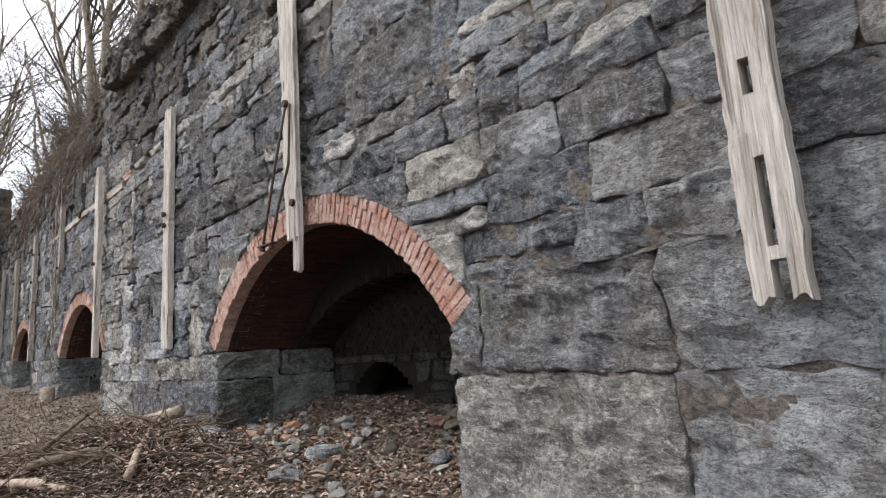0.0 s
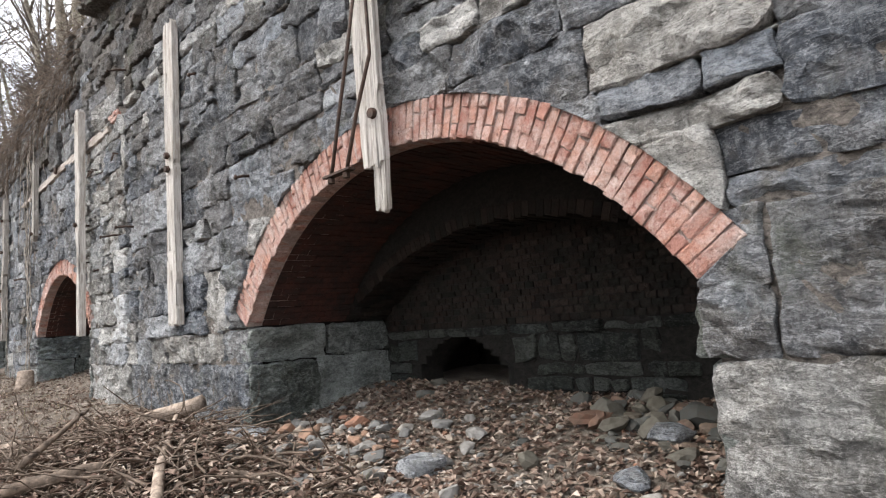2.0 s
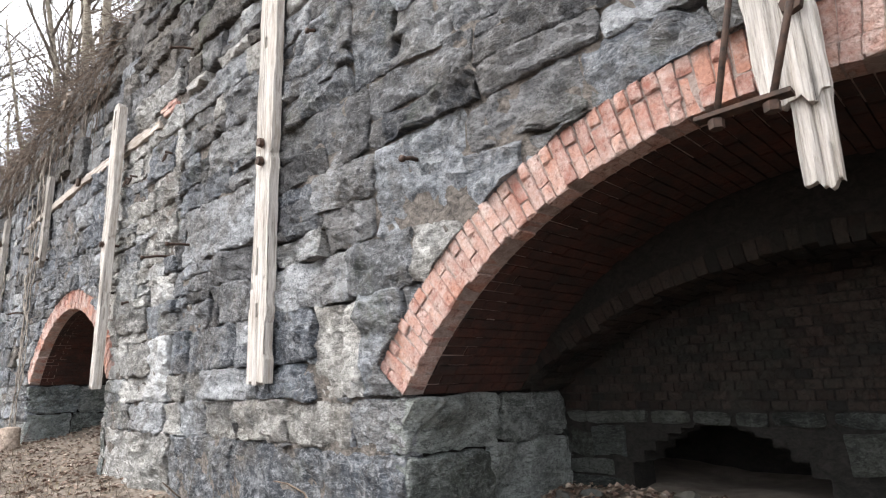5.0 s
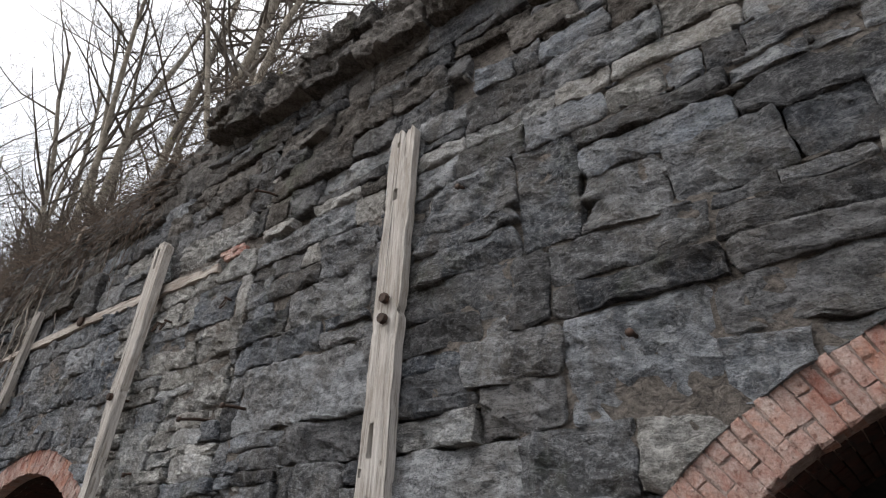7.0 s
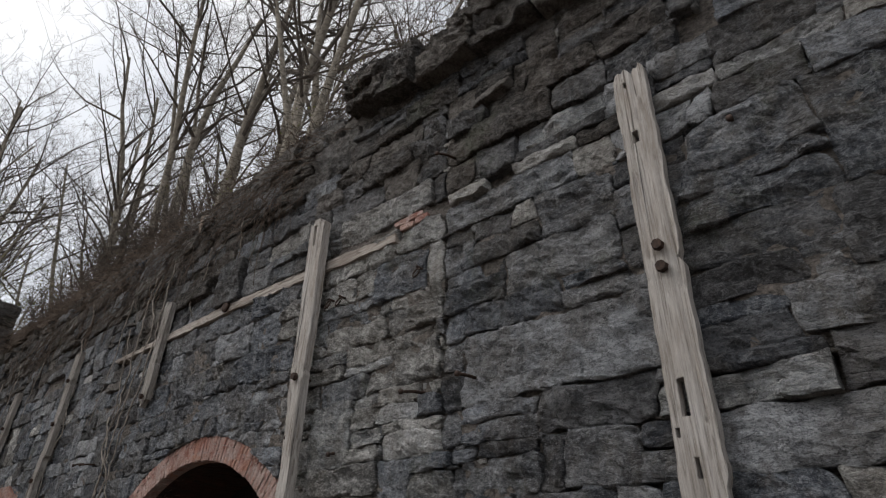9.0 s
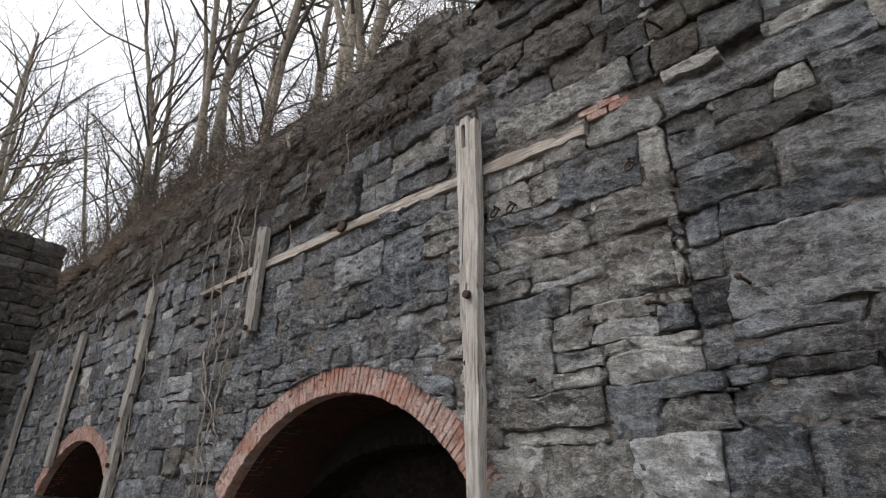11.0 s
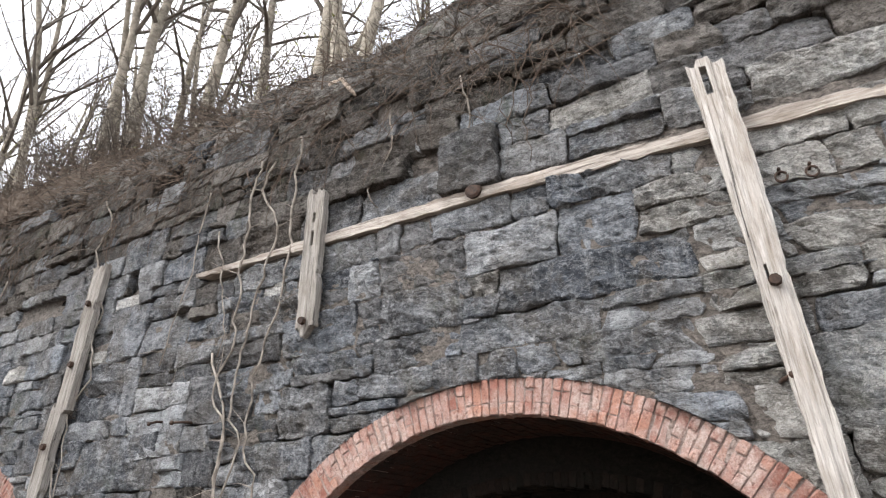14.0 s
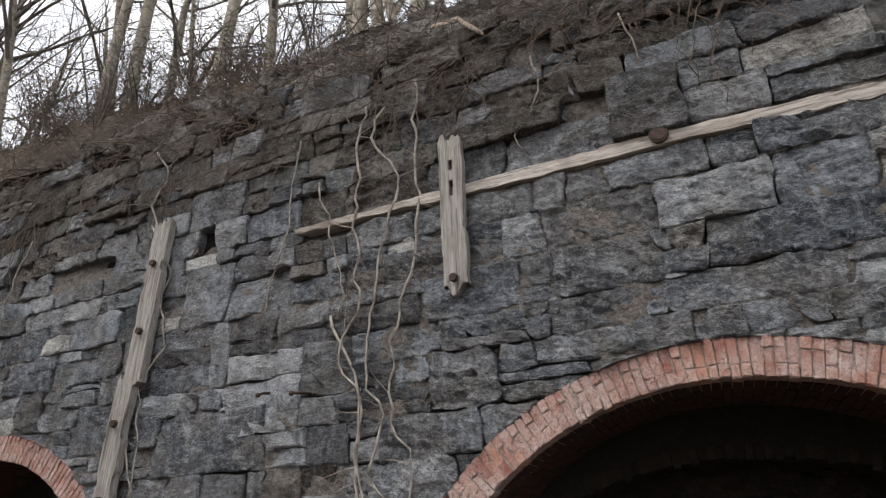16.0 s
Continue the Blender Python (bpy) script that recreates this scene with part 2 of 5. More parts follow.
WOOD = wood_material("weathered_grey_wood", (0.15, 0.128, 0.11), (0.47, 0.43, 0.39), (0.63, 0.595, 0.56))
DARK_WOOD = wood_material("dark_weathered_wood", (0.09, 0.078, 0.068), (0.28, 0.255, 0.23), (0.43, 0.4, 0.37))
BEAM_WOOD = wood_material("pale_beam_wood", (0.16, 0.135, 0.115), (0.42, 0.37, 0.33), (0.58, 0.53, 0.48), True)


def plain(name, c1, c2, scale, rough=0.9, strength=0.6, distance=0.02, metal=0.0, local=False):
    m = Nodes(name)
    f = m.noise(m.coords(1, 1, 1, local), scale, 6.0, 0.65)
    m.bsdf.inputs["Metallic"].default_value = metal
    return m.finish(m.ramp(f, [(0.32, c1), (0.66, c2)]), rough, f, strength, distance)


IRON = plain("rusty_iron", (0.018, 0.014, 0.012), (0.07, 0.04, 0.028), 25.0, 0.8, 0.5, 0.005)
BARK = plain("grey_brown_bark", (0.13, 0.112, 0.09), (0.36, 0.32, 0.26), 5.0)
TWIG = plain("twig_bark", (0.05, 0.042, 0.035), (0.15, 0.127, 0.106), 3.0)
BRAMBLE = plain("dry_bramble", (0.045, 0.033, 0.026), (0.17, 0.125, 0.095), 4.0)
VINE = plain("dry_vine_bark", (0.1, 0.083, 0.07), (0.42, 0.37, 0.32), 6.0)
LOG = plain("bare_branch_wood", (0.1, 0.072, 0.054), (0.38, 0.305, 0.245), 16.0)
STICK = plain("dry_stick_bark", (0.035, 0.026, 0.02), (0.19, 0.142, 0.108), 14.0)


def random_tint(name, stops, rough=0.85):
    m = Nodes(name)
    f = m.noise(m.coords(1, 1, 1), 20.0, 4.0)
    c = m.mix(m.ramp(f, [(0.35, (0.5, 0.5, 0.5)), (0.6, (0, 0, 0))]), m.ramp(m.each(), stops), (0.05, 0.04, 0.03))
    return m.finish(c, rough, f, 0.4, 0.01)


LEAF = random_tint("dead_leaves", [(0.0, (0.06, 0.036, 0.027)), (0.35, (0.15, 0.095, 0.072)), (0.7, (0.27, 0.2, 0.157)), (0.92, (0.38, 0.31, 0.255)), (1.0, (0.44, 0.37, 0.31))])
BUD = random_tint("young_leaves", [(0.0, (0.16, 0.18, 0.05)), (1.0, (0.3, 0.29, 0.11))])
RUBBLE = random_tint("rubble_stone", [(0.0, (0.1, 0.1, 0.098)), (0.35, (0.19, 0.183, 0.172)), (0.65, (0.27, 0.25, 0.222)), (0.82, (0.25, 0.19, 0.14)), (0.93, (0.3, 0.16, 0.105)), (1.0, (0.28, 0.14, 0.095))])
# rubble tones lowered to stand for the shade inside the vault
SHADED_RUBBLE = random_tint("shaded_rubble", [(0.0, (0.035, 0.037, 0.034)), (0.5, (0.075, 0.076, 0.07)), (0.8, (0.1, 0.09, 0.07)), (1.0, (0.13, 0.07, 0.048))])
GRASS = random_tint("dry_grass", [(0.0, (0.2, 0.15, 0.08)), (0.7, (0.38, 0.3, 0.18)), (1.0, (0.2, 0.22, 0.07))])


def soil_material(name, c1, c2, c3):
    m = Nodes(name)
    f = m.noise(m.coords(1, 1, 1), 3.0, 9.0, 0.7)
    g = m.noise(m.coords(1, 1, 1), 0.5, 4.0)
    c = m.ramp(f, [(0.3, c1), (0.5, c2), (0.7, c3)])
    c = m.mix(m.ramp(g, [(0.42, (0, 0, 0)), (0.62, (0.6, 0.6, 0.6))]), c, c1)
    return m.finish(c, 0.97, m.noise(m.coords(1, 1, 1), 14.0, 8.0, 0.75), 1.0, 0.08)


SOIL = soil_material("leaf_mould_soil", (0.1, 0.08, 0.064), (0.2, 0.165, 0.135), (0.33, 0.285, 0.24))
BANK_SOIL = soil_material("dark_bank_soil", (0.04, 0.03, 0.023), (0.1, 0.075, 0.056), (0.18, 0.138, 0.105))


# ---- helpers of the build ----
rng = np.random.default_rng(7)


def lattice(i, j, k, seed):
    h = (i * 374761393 + j * 668265263 + k * 2147483647 + seed * 1274126177) & 0xFFFFFFFF
    h = ((h ^ (h >> 13)) * 1274126177) & 0xFFFFFFFF
    return ((h ^ (h >> 16)) & 0xFFFF) / 65535.0


def soft_noise(p, seed=0):
    """Smooth value noise from -1 to 1 at the rows of p."""
    p = np.asarray(p, float)
    i = np.floor(p).astype(np.int64)
    f = p - i
    f = f * f * (3 - 2 * f)
    out = 0
    for dx in (0, 1):
        for dy in (0, 1):
            for dz in (0, 1):
                w = (f[:, 0] if dx else 1 - f[:, 0]) * (f[:, 1] if dy else 1 - f[:, 1]) * (f[:, 2] if dz else 1 - f[:, 2])
                out = out + w * lattice(i[:, 0] + dx, i[:, 1] + dy, i[:, 2] + dz, seed)
    return out * 2 - 1


def fractal(p, octaves=3, seed=0):
    p = np.asarray(p, float)
    return sum(soft_noise(p * 2 ** k, seed + k) / 2 ** k for k in range(octaves))


def smooth(a, b, x):
    t = np.clip((x - a) / (b - a), 0, 1)
    return t * t * (3 - 2 * t)


class Pile:
    """Gathers pieces of geometry for one mesh."""

    def __init__(self):
        self.v, self.f, self.m, self.count = [], [], [], 0

    def add(self, verts, faces, slot=0):
        self.v.append(np.asarray(verts, float))
        self.f.extend([tuple(q + self.count for q in f) for f in faces])
        self.m.extend([slot] * len(faces))
        self.count += len(verts)

    def mesh(self, name, mats, shade=True, origin=(0, 0, 0)):
        me = bpy.data.meshes.new(name)
        v = np.concatenate(self.v) - np.array(origin)
        me.from_pydata(v.tolist(), [], self.f)
        for q in mats if isinstance(mats, (list, tuple)) else [mats]:
            me.materials.append(q)
        me.polygons.foreach_set("material_index", self.m)
        me.polygons.foreach_set("use_smooth", [shade] * len(self.f))
        me.update()
        return me


def thing(name, label, category, kind="", group="", at=(0, 0, 0), data=None):
    ob = new(name, data)
    ob.location = at
    return tagged(ob, label, category, group, kind)


def part(name, mesh, parent, label="", at=(0, 0, 0), kind=""):
    """One mesh as a part; at is in the world, and the parent has no turn of its own."""
    ob = new(name, mesh)
    ob.parent = parent
    p = Vector(at)
    q = parent
    while q is not None:
        p = p - q.location
        q = q.parent
    ob.location = p
    if label:
        ob["label"] = label
    if kind:
        ob["kind"] = kind
    return ob


def box_piece(pile, lo, hi, slot=0):
    x0, y0, z0 = lo
    x1, y1, z1 = hi
    v = [(x0, y0, z0), (x1, y0, z0), (x1, y1, z0), (x0, y1, z0), (x0, y0, z1), (x1, y0, z1), (x1, y1, z1), (x0, y1, z1)]
    pile.add(v, [(0, 3, 2, 1), (4, 5, 6, 7), (0, 1, 5, 4), (1, 2, 6, 5), (2, 3, 7, 6), (3, 0, 4, 7)], slot)


def tube(pile, points, radii, sides=6, slot=0, cap=True):
    """A tapered tube along points."""
    pts = [Vector(p) for p in points]
    rows = []
    up = Vector((0.31, 0.17, 0.93))
    for k, p in enumerate(pts):
        d = (pts[min(k + 1, len(pts) - 1)] - pts[max(k - 1, 0)])
        d = d.normalized() if d.length > 1e-6 else Vector((0, 0, 1))
        s = d.cross(up)
        if s.length < 0.05:
            s = d.cross(Vector((1, 0, 0)))
        s.normalize()
        t = s.cross(d)
        for j in range(sides):
            w = 2 * math.pi * j / sides
            rows.append(p + (s * math.cos(w) + t * math.sin(w)) * radii[k])
    faces = []
    for k in range(len(pts) - 1):
        for j in range(sides):
            n = (j + 1) % sides
            faces.append((k * sides + j, k * sides + n, (k + 1) * sides + n, (k + 1) * sides + j))
    if cap and sides > 3:
        faces.append(tuple(range(sides - 1, -1, -1)))
        faces.append(tuple((len(pts) - 1) * sides + j for j in range(sides)))
    pile.add([tuple(r) for r in rows], faces, slot)


# ---- plan ----
WALL_X = 3.10          # face of the wall
WALL_START, WALL_END = -7.0, 32.0
RING = 0.305           # brick rings of the arches
RADIUS = 2.74
# centre along the wall, half span, crown of the soffit
ARCHES = [(5.56, 2.28, 2.89), (16.08, 2.25, 3.11), (24.8, 2.15, 3.17)]
SEAM = 11.75           # upright break in the masonry
VAULT_DEPTH = 1.8


def arch_middle(arch):
    return arch[2] - RADIUS


def spring(arch):
    return arch_middle(arch) + math.sqrt(RADIUS ** 2 - arch[1] ** 2)


def ground_height(x, y):
    x, y = np.asarray(x, float), np.asarray(y, float)
    yy = np.clip(y, -12, 40)
    h = 0.02 + 0.03 * yy + 0.31 * smooth(0.8, 3.0, x)
    h = h + 0.36 * smooth(3.0, 4.9, x)
    # mound of brush before the first pier
    h = h + 0.27 * np.exp(-((x - 1.8) / 0.9) ** 2 - ((y - 7.9) / 1.7) ** 2)
    p = np.stack([x.ravel() * 1.3, y.ravel() * 1.3, 0 * x.ravel()], 1)
    return h + 0.05 * fractal(p, 3, 5).reshape(x.shape)


def bank_height(x, y):
    """The hillside behind the wall."""
    x, y = np.asarray(x, float), np.asarray(y, float)
    top = 7.55 + 0.55 * smooth(14.6, 13.2, y) + 0.5 * smooth(20, 30, y)
    far = 0.9 * smooth(20, 30, y)
    h = top + 1.95 * smooth(3.1, 4.6, x) + far * smooth(3.4, 5.0, x) + 0.12 * np.maximum(x - 4.9, 0)
    p = np.stack([x.ravel() * 0.9, y.ravel() * 0.9, 0 * x.ravel()], 1)
    return h + (0.3 * fractal(p * 1.2, 3, 11)).reshape(x.shape)


def sheet(name, xs, ys, height, mat):
    X, Y = np.meshgrid(xs, ys, indexing="ij")
    Z = height(X, Y)
    nx, ny = len(xs), len(ys)
    v = np.stack([X, Y, Z], -1).reshape(-1, 3)
    f = [(i * ny + j, (i + 1) * ny + j, (i + 1) * ny + j + 1, i * ny + j + 1) for i in range(nx - 1) for j in range(ny - 1)]
    p = Pile()
    p.add(v, f)
    return p.mesh(name, mat)


xs = np.concatenate([[-900, -300, -120, -60, -30, -15, -9], np.arange(-6, 9.01, 0.14), [12, 20, 60, 300, 900]])
ys = np.concatenate([[-900, -300, -100, -40, -20, -10], np.arange(-6, 34.01, 0.16), [40, 60, 120, 300, 900]])
thing("ground", "brown leaf-strewn soil with trampled dry grass along the wall", "ground", "structure", data=sheet("ground", xs, ys, ground_height, SOIL))
xs = np.concatenate([np.arange(3.2, 9, 0.2), np.arange(9, 40, 2.0), [60, 120, 300, 900]])
ys = np.concatenate([[-900, -300, -100, -40, -20], np.arange(-10, 46, 0.3), [60, 90, 150, 300, 900]])
thing("hillside", "dark earth hillside with brown leaf litter above the wall", "hillside", "structure", data=sheet("hillside", xs, ys, bank_height, BANK_SOIL))

xs = np.concatenate([[-900, -300, -100, -40], np.arange(-20, 3.4, 0.6)])
ys = np.concatenate([np.arange(32.9, 50, 0.6), [60, 90, 150, 300, 900]])
thing("hillside", "brown leaf-strewn ground behind the return wall", "hillside", "structure", data=sheet("hillside", xs, ys, lambda x, y: bank_height(np.maximum(x, 4.6), y) - 0.4, BANK_SOIL))

# ---- the retaining wall ----


def wall_top(y):
    return 7.35 + 0.3 * soft_noise([[y * 0.7, 3.3, 0.0]], 21)[0] + (0.2 if y > SEAM else 0.0)


def stone_shape(y0, y1, z0, z1, proud, cell, seed, rough=1.0, deep=0.14, slants=(0.0, 0.0), bend=None, rim=0.02):
    """A rock-faced block as rows of (along, out, up) with faces: out is towards the open."""
    w, h = y1 - y0, z1 - z0
    nu, nv = max(2, int(round(w / cell))), max(2, int(round(h / cell)))
    us = np.concatenate([[0.0], np.linspace(rim / w, 1 - rim / w, nu), [1.0]])
    vs = np.concatenate([[0.0], np.linspace(min(0.3, rim / h), max(0.7, 1 - rim / h), nv), [1.0]])
    nu, nv = len(us) - 1, len(vs) - 1
    U, V = np.meshgrid(us, vs, indexing="ij")
    u, v = U.ravel(), V.ravel()
    y, z = y0 + u * w, z0 + v * h
    near = np.minimum(np.minimum(u, 1 - u) * w, np.minimum(v, 1 - v) * h)
    y = y + (v - 0.5) * ((1 - u) * slants[0] + u * slants[1])
    if bend is not None:
        z = z + bend(y, 0) * (1 - v) + bend(y, 1) * v
    chip = np.clip(np.hypot(np.clip(1 - np.minimum(u, 1 - u) * w / 0.08, 0, 1), np.clip(1 - np.minimum(v, 1 - v) * h / 0.08, 0, 1)) - 1, 0, 1)
    chip = chip * 0.06 * np.where(u < 0.5, 0.5 + 0.5 * math.sin(seed * 3.1), 0.5 + 0.5 * math.cos(seed * 2.3))
    y = y + np.where(u < 0.5, chip, -chip)
    z = z + np.where(v < 0.5, chip, -chip) * 0.6
    jig = fractal(np.stack([y * 5.0, z * 5.0, 0 * y + seed * 0.37], 1), 3, 31)
    jig2 = fractal(np.stack([y * 5.0, z * 5.0, 0 * y + seed * 0.71], 1), 3, 47)
    lim = min(0.026, 0.1 * h)
    ragged = soft_noise(np.stack([y * 26.0, z * 26.0, 0 * y + seed], 1), 53) * 0.007
    y, z = y + jig * lim + ragged, z + jig2 * lim + ragged
    edge = near < 1e-6
    loose = near > rim * 1.2
    y = y + loose * cell * 0.6 * (lattice((u * 9973).astype(np.int64), (v * 7919).astype(np.int64), 1, int(seed * 10)) - 0.5)
    z = z + loose * cell * 0.6 * (lattice((u * 9973).astype(np.int64), (v * 7919).astype(np.int64), 2, int(seed * 10)) - 0.5)
    strata = fractal(np.stack([y * 1.4, z * 11.0, 0 * y + seed], 1), 3, 3)
    lump = fractal(np.stack([y * 2.6, z * 3.6, 0 * y + seed * 1.7], 1), 3, 9)
    broken = fractal(np.stack([y * 4.0, z * 9.0, 0 * y + seed * 1.1], 1), 2, 19)
    ledge = np.floor((lump * 0.7 + 0.8 * broken + 2.0) * 1.7) / 1.7 - 0.9
    fine = fractal(np.stack([y * 13.0, z * 22.0, 0 * y + seed], 1), 2, 23)
    layered = 0.5 + 0.5 * math.sin(seed * 1.9)
    tilt = (u - 0.5) * math.sin(seed * 5.1) * 0.02 + (v - 0.5) * math.cos(seed * 3.7) * 0.024
    out = proud + tilt + rough * (0.024 * layered * strata + 0.019 * lump + 0.03 * ledge * (0.4 + 0.6 * layered) + 0.021 * fine)
    worn = smooth(0.02, 0.09, near)
    out = out - 0.007 * (1 - worn) * (0.6 + 0.8 * soft_noise(np.stack([y * 3, z * 3, 0 * y + seed], 1), 5))
    out = np.where(edge, out - 0.012, out)
    pts = np.stack([y, out, z], 1)
    idx = np.arange((nu + 1) * (nv + 1)).reshape(nu + 1, nv + 1)
    faces = [(idx[i, j], idx[i + 1, j], idx[i + 1, j + 1], idx[i, j + 1]) for i in range(nu) for j in range(nv)]
    ring = list(idx[:, 0]) + list(idx[-1, 1:]) + list(idx[-2::-1, -1]) + list(idx[0, -2:0:-1])
    back = pts[ring].copy()
    back[:, 1] = -deep
    base = len(pts)
    n = len(ring)
    faces += [(ring[(k + 1) % n], ring[k], base + k, base + (k + 1) % n) for k in range(n)]
    return np.concatenate([pts, back]), faces


def facing_wall(p, x=WALL_X):
    return np.stack([x - p[:, 1], p[:, 0], p[:, 2]], 1)


def keep_off_ring(p):
    """Pulls what would reach over a brick ring or an opening back to its edge."""
    for a in ARCHES:
        dy, dz = p[:, 0] - a[0], p[:, 2] - arch_middle(a)
        r = np.hypot(dy, dz)
        limit = math.asin(a[1] / RADIUS)
        reach = RADIUS + RING - 0.004
        over = np.abs(np.arctan2(dy, dz)) < limit
        k = np.where(over & (r < reach), reach / np.maximum(r, 0.1), 1.0)
        y, z = a[0] + dy * k, arch_middle(a) + dz * k
        low = ~over & (np.abs(dy) < a[1])
        y = np.where(low, a[0] + np.sign(dy) * a[1], y)
        p[:, 0], p[:, 2] = y, z
    return p


# courses, from the footing up
COURSES = [-0.4, 0.64, 1.30, 1.64, 1.97, 2.35, 2.75, 3.10, 3.42, 3.66, 3.97, 4.42, 4.90, 5.18, 5.38, 5.75, 6.10, 6.38, 6.74, 7.05, 7.40, 7.7]
stone_rng = random.Random(12)


def course_shift(k, y):
    """How far a bed joint strays from level along the wall."""
    y = np.atleast_1d(np.asarray(y, float))
    if k <= 1:
        return 0.0 * y
    one = soft_noise(np.stack([y * 0.17, 0 * y + k * 1.7, 0 * y + 0.5], 1), 8)
    two = soft_noise(np.stack([y * 0.8, 0 * y + k * 3.1, 0 * y + 0.5], 1), 18)
    return (0.05 * one + 0.035 * two) * min(1.0, (k - 1) / 3)


def joint_slant(y, k):
    return 0.09 * float(soft_noise([[y * 7.7, k * 3.3, 0.2]], 14)[0])


def free_spans(k):
    """The stretches of a course that the arches leave open."""
    lo, hi = COURSES[k], COURSES[k + 1]
    spans = [(WALL_START, WALL_END)]
    for a in ARCHES:
        m = arch_middle(a)
        if lo < spring(a):
            half = a[1]
        elif hi < m + RADIUS + RING:
            half = math.sqrt((RADIUS + RING) ** 2 - (hi - m) ** 2)
        else:
            continue
        spans = [q for s in spans for q in ((s[0], min(s[1], a[0] - half)), (max(s[0], a[0] + half), s[1])) if q[1] - q[0] > 0.08]
    for b0, b1 in blocked[k]:
        spans = [q for s in spans for q in ((s[0], min(s[1], b0)), (max(s[0], b1), s[1])) if q[1] - q[0] > 0.06]
    return spans


def stone_kind(y, z):
    r = stone_rng.random()
    if z > 5.75 + 0.35 * math.sin(y * 0.9):
        return 2 if r < 0.68 else 4 if r < 0.93 else 0
    if SEAM < y < 14.2 and z < 5.2:
        return 3 if r < 0.16 else 1 if r < 0.9 else 0
    if 5.15 < z < 5.42 and y < SEAM:
        return 3 if r < 0.75 else 2
    if y < 4.8 and z < 4.2:
        return 1 if r < (0.8 if z < 1.35 else 0.3) else 0
    if z > 2.2 and (y < SEAM or y > 16.5) and stone_rng.random() < (0.38 if y < SEAM else 0.25):
        return 4
    if 18.8 < y < 20.6 and z > 2.5:
        return 2 if r < 0.25 else 0
    if z < 2.0 or (8 < y < 14 and z < 2.3):
        return 1 if r < 0.45 else 0
    return 1 if r < 0.1 else 0


wall = thing("wall_east", "tall retaining wall of rough coursed blue-grey stone with brick arches", "wall", "structure")
blocked = [[] for _ in COURSES]
# well-marked blocks: start, end, lowest course, courses, kind
layout = []
for y0, y1, k, tall, kind in (
    (7.25, 8.12, 6, 2, 0), (11.83, 12.42, 8, 2, 1), (11.95, 13.5, 14, 1, 1), (15.0, 16.3, 9, 1, 0), (14.2, 15.9, 10, 1, 0), (16.3, 17.2, 10, 1, 0),
    (1.55, 3.28, 0, 2, 1), (-0.35, 1.55, 0, 2, 0), (1.55, 2.95, 2, 2, 0), (-0.35, 1.55, 2, 2, 0), (9.9, 11.0, 10, 1, 0), (9.6, 11.5, 7, 2, 0), (19.9, 20.9, 7, 2, 0), (3.3, 4.6, 9, 2, 0),
    (20.3, 21.8, 6, 2, 0), (-2.6, -0.35, 3, 2, 0), (10.2, 11.75, 12, 1, 0), (15.8, 16.45, 14, 2, 4), (16.9, 18.3, 15, 1, 2), (21.0, 21.9, 15, 2, 0),
):
    layout.append((y0, y1, k, k + tall, 0.0, 1.0, kind))
    for q in range(k, k + tall):
        blocked[q].append((y0, y1))
# hollows where stones have dropped out, and the bed of the long timber
for y0, y1, k in ((10.88, 11.2, 13), (16.5, 17.1, 15), (23.2, 24.5, 14), (21.35, 21.7, 14), (11.7, 20.0, 13), (25.0, 25.6, 15)):
    blocked[k].append((y0, y1))
for k in range(len(COURSES) - 1):
    for s0, s1 in free_spans(k):
        y = s0
        while y < s1 - 0.03:
            big = COURSES[k + 1] - COURSES[k]
            ln = stone_rng.uniform(0.38, 1.1) if big > 0.28 else stone_rng.uniform(0.3, 0.95)
            if k < 2:
                ln = stone_rng.uniform(0.9, 1.7)
            if stone_rng.random() < 0.14:
                ln *= 0.45
            y1 = y + ln
            if s1 - y1 < 0.3:
                y1 = s1
            if y < SEAM < y1 and COURSES[k] < 7.2:
                y1 = SEAM if SEAM - y > 0.2 else y1
            mid = 0.5 * (y + y1)
            tall = 1
            if 2 < k < 12 and ln < 0.8 and stone_rng.random() < 0.12 and any(a <= y and y1 <= b for a, b in free_spans(k + 1)):
                tall = 2
                blocked[k + 1].append((y, y1))
            if COURSES[k + 1] < wall_top(mid) + 0.2:
                void = COURSES[k] > 5.3 and y > 5 and stone_rng.random() < 0.05
                if void:
                    pass
                elif tall == 1 and big > 0.3 and stone_rng.random() < 0.46 and k > 2:
                    cut = stone_rng.uniform(0.3, 0.7)
                    layout.append((y, y1, k, k + 1, 0.0, cut, -1))
                    half = stone_rng.random() < 0.5 and ln > 0.7
                    if half:
                        x = y + (y1 - y) * stone_rng.uniform(0.3, 0.7)
                        layout.append((y, x, k, k + 1, cut, 1.0, -1))
                        layout.append((x, y1, k, k + 1, cut, 1.0, -1))
                    else:
                        layout.append((y, y1, k, k + 1, cut, 1.0, -1))
                else:
                    layout.append((y, y1, k, k + tall, 0.0, 1.0, -1))
            y = y1
rest = Pile()
singles = []
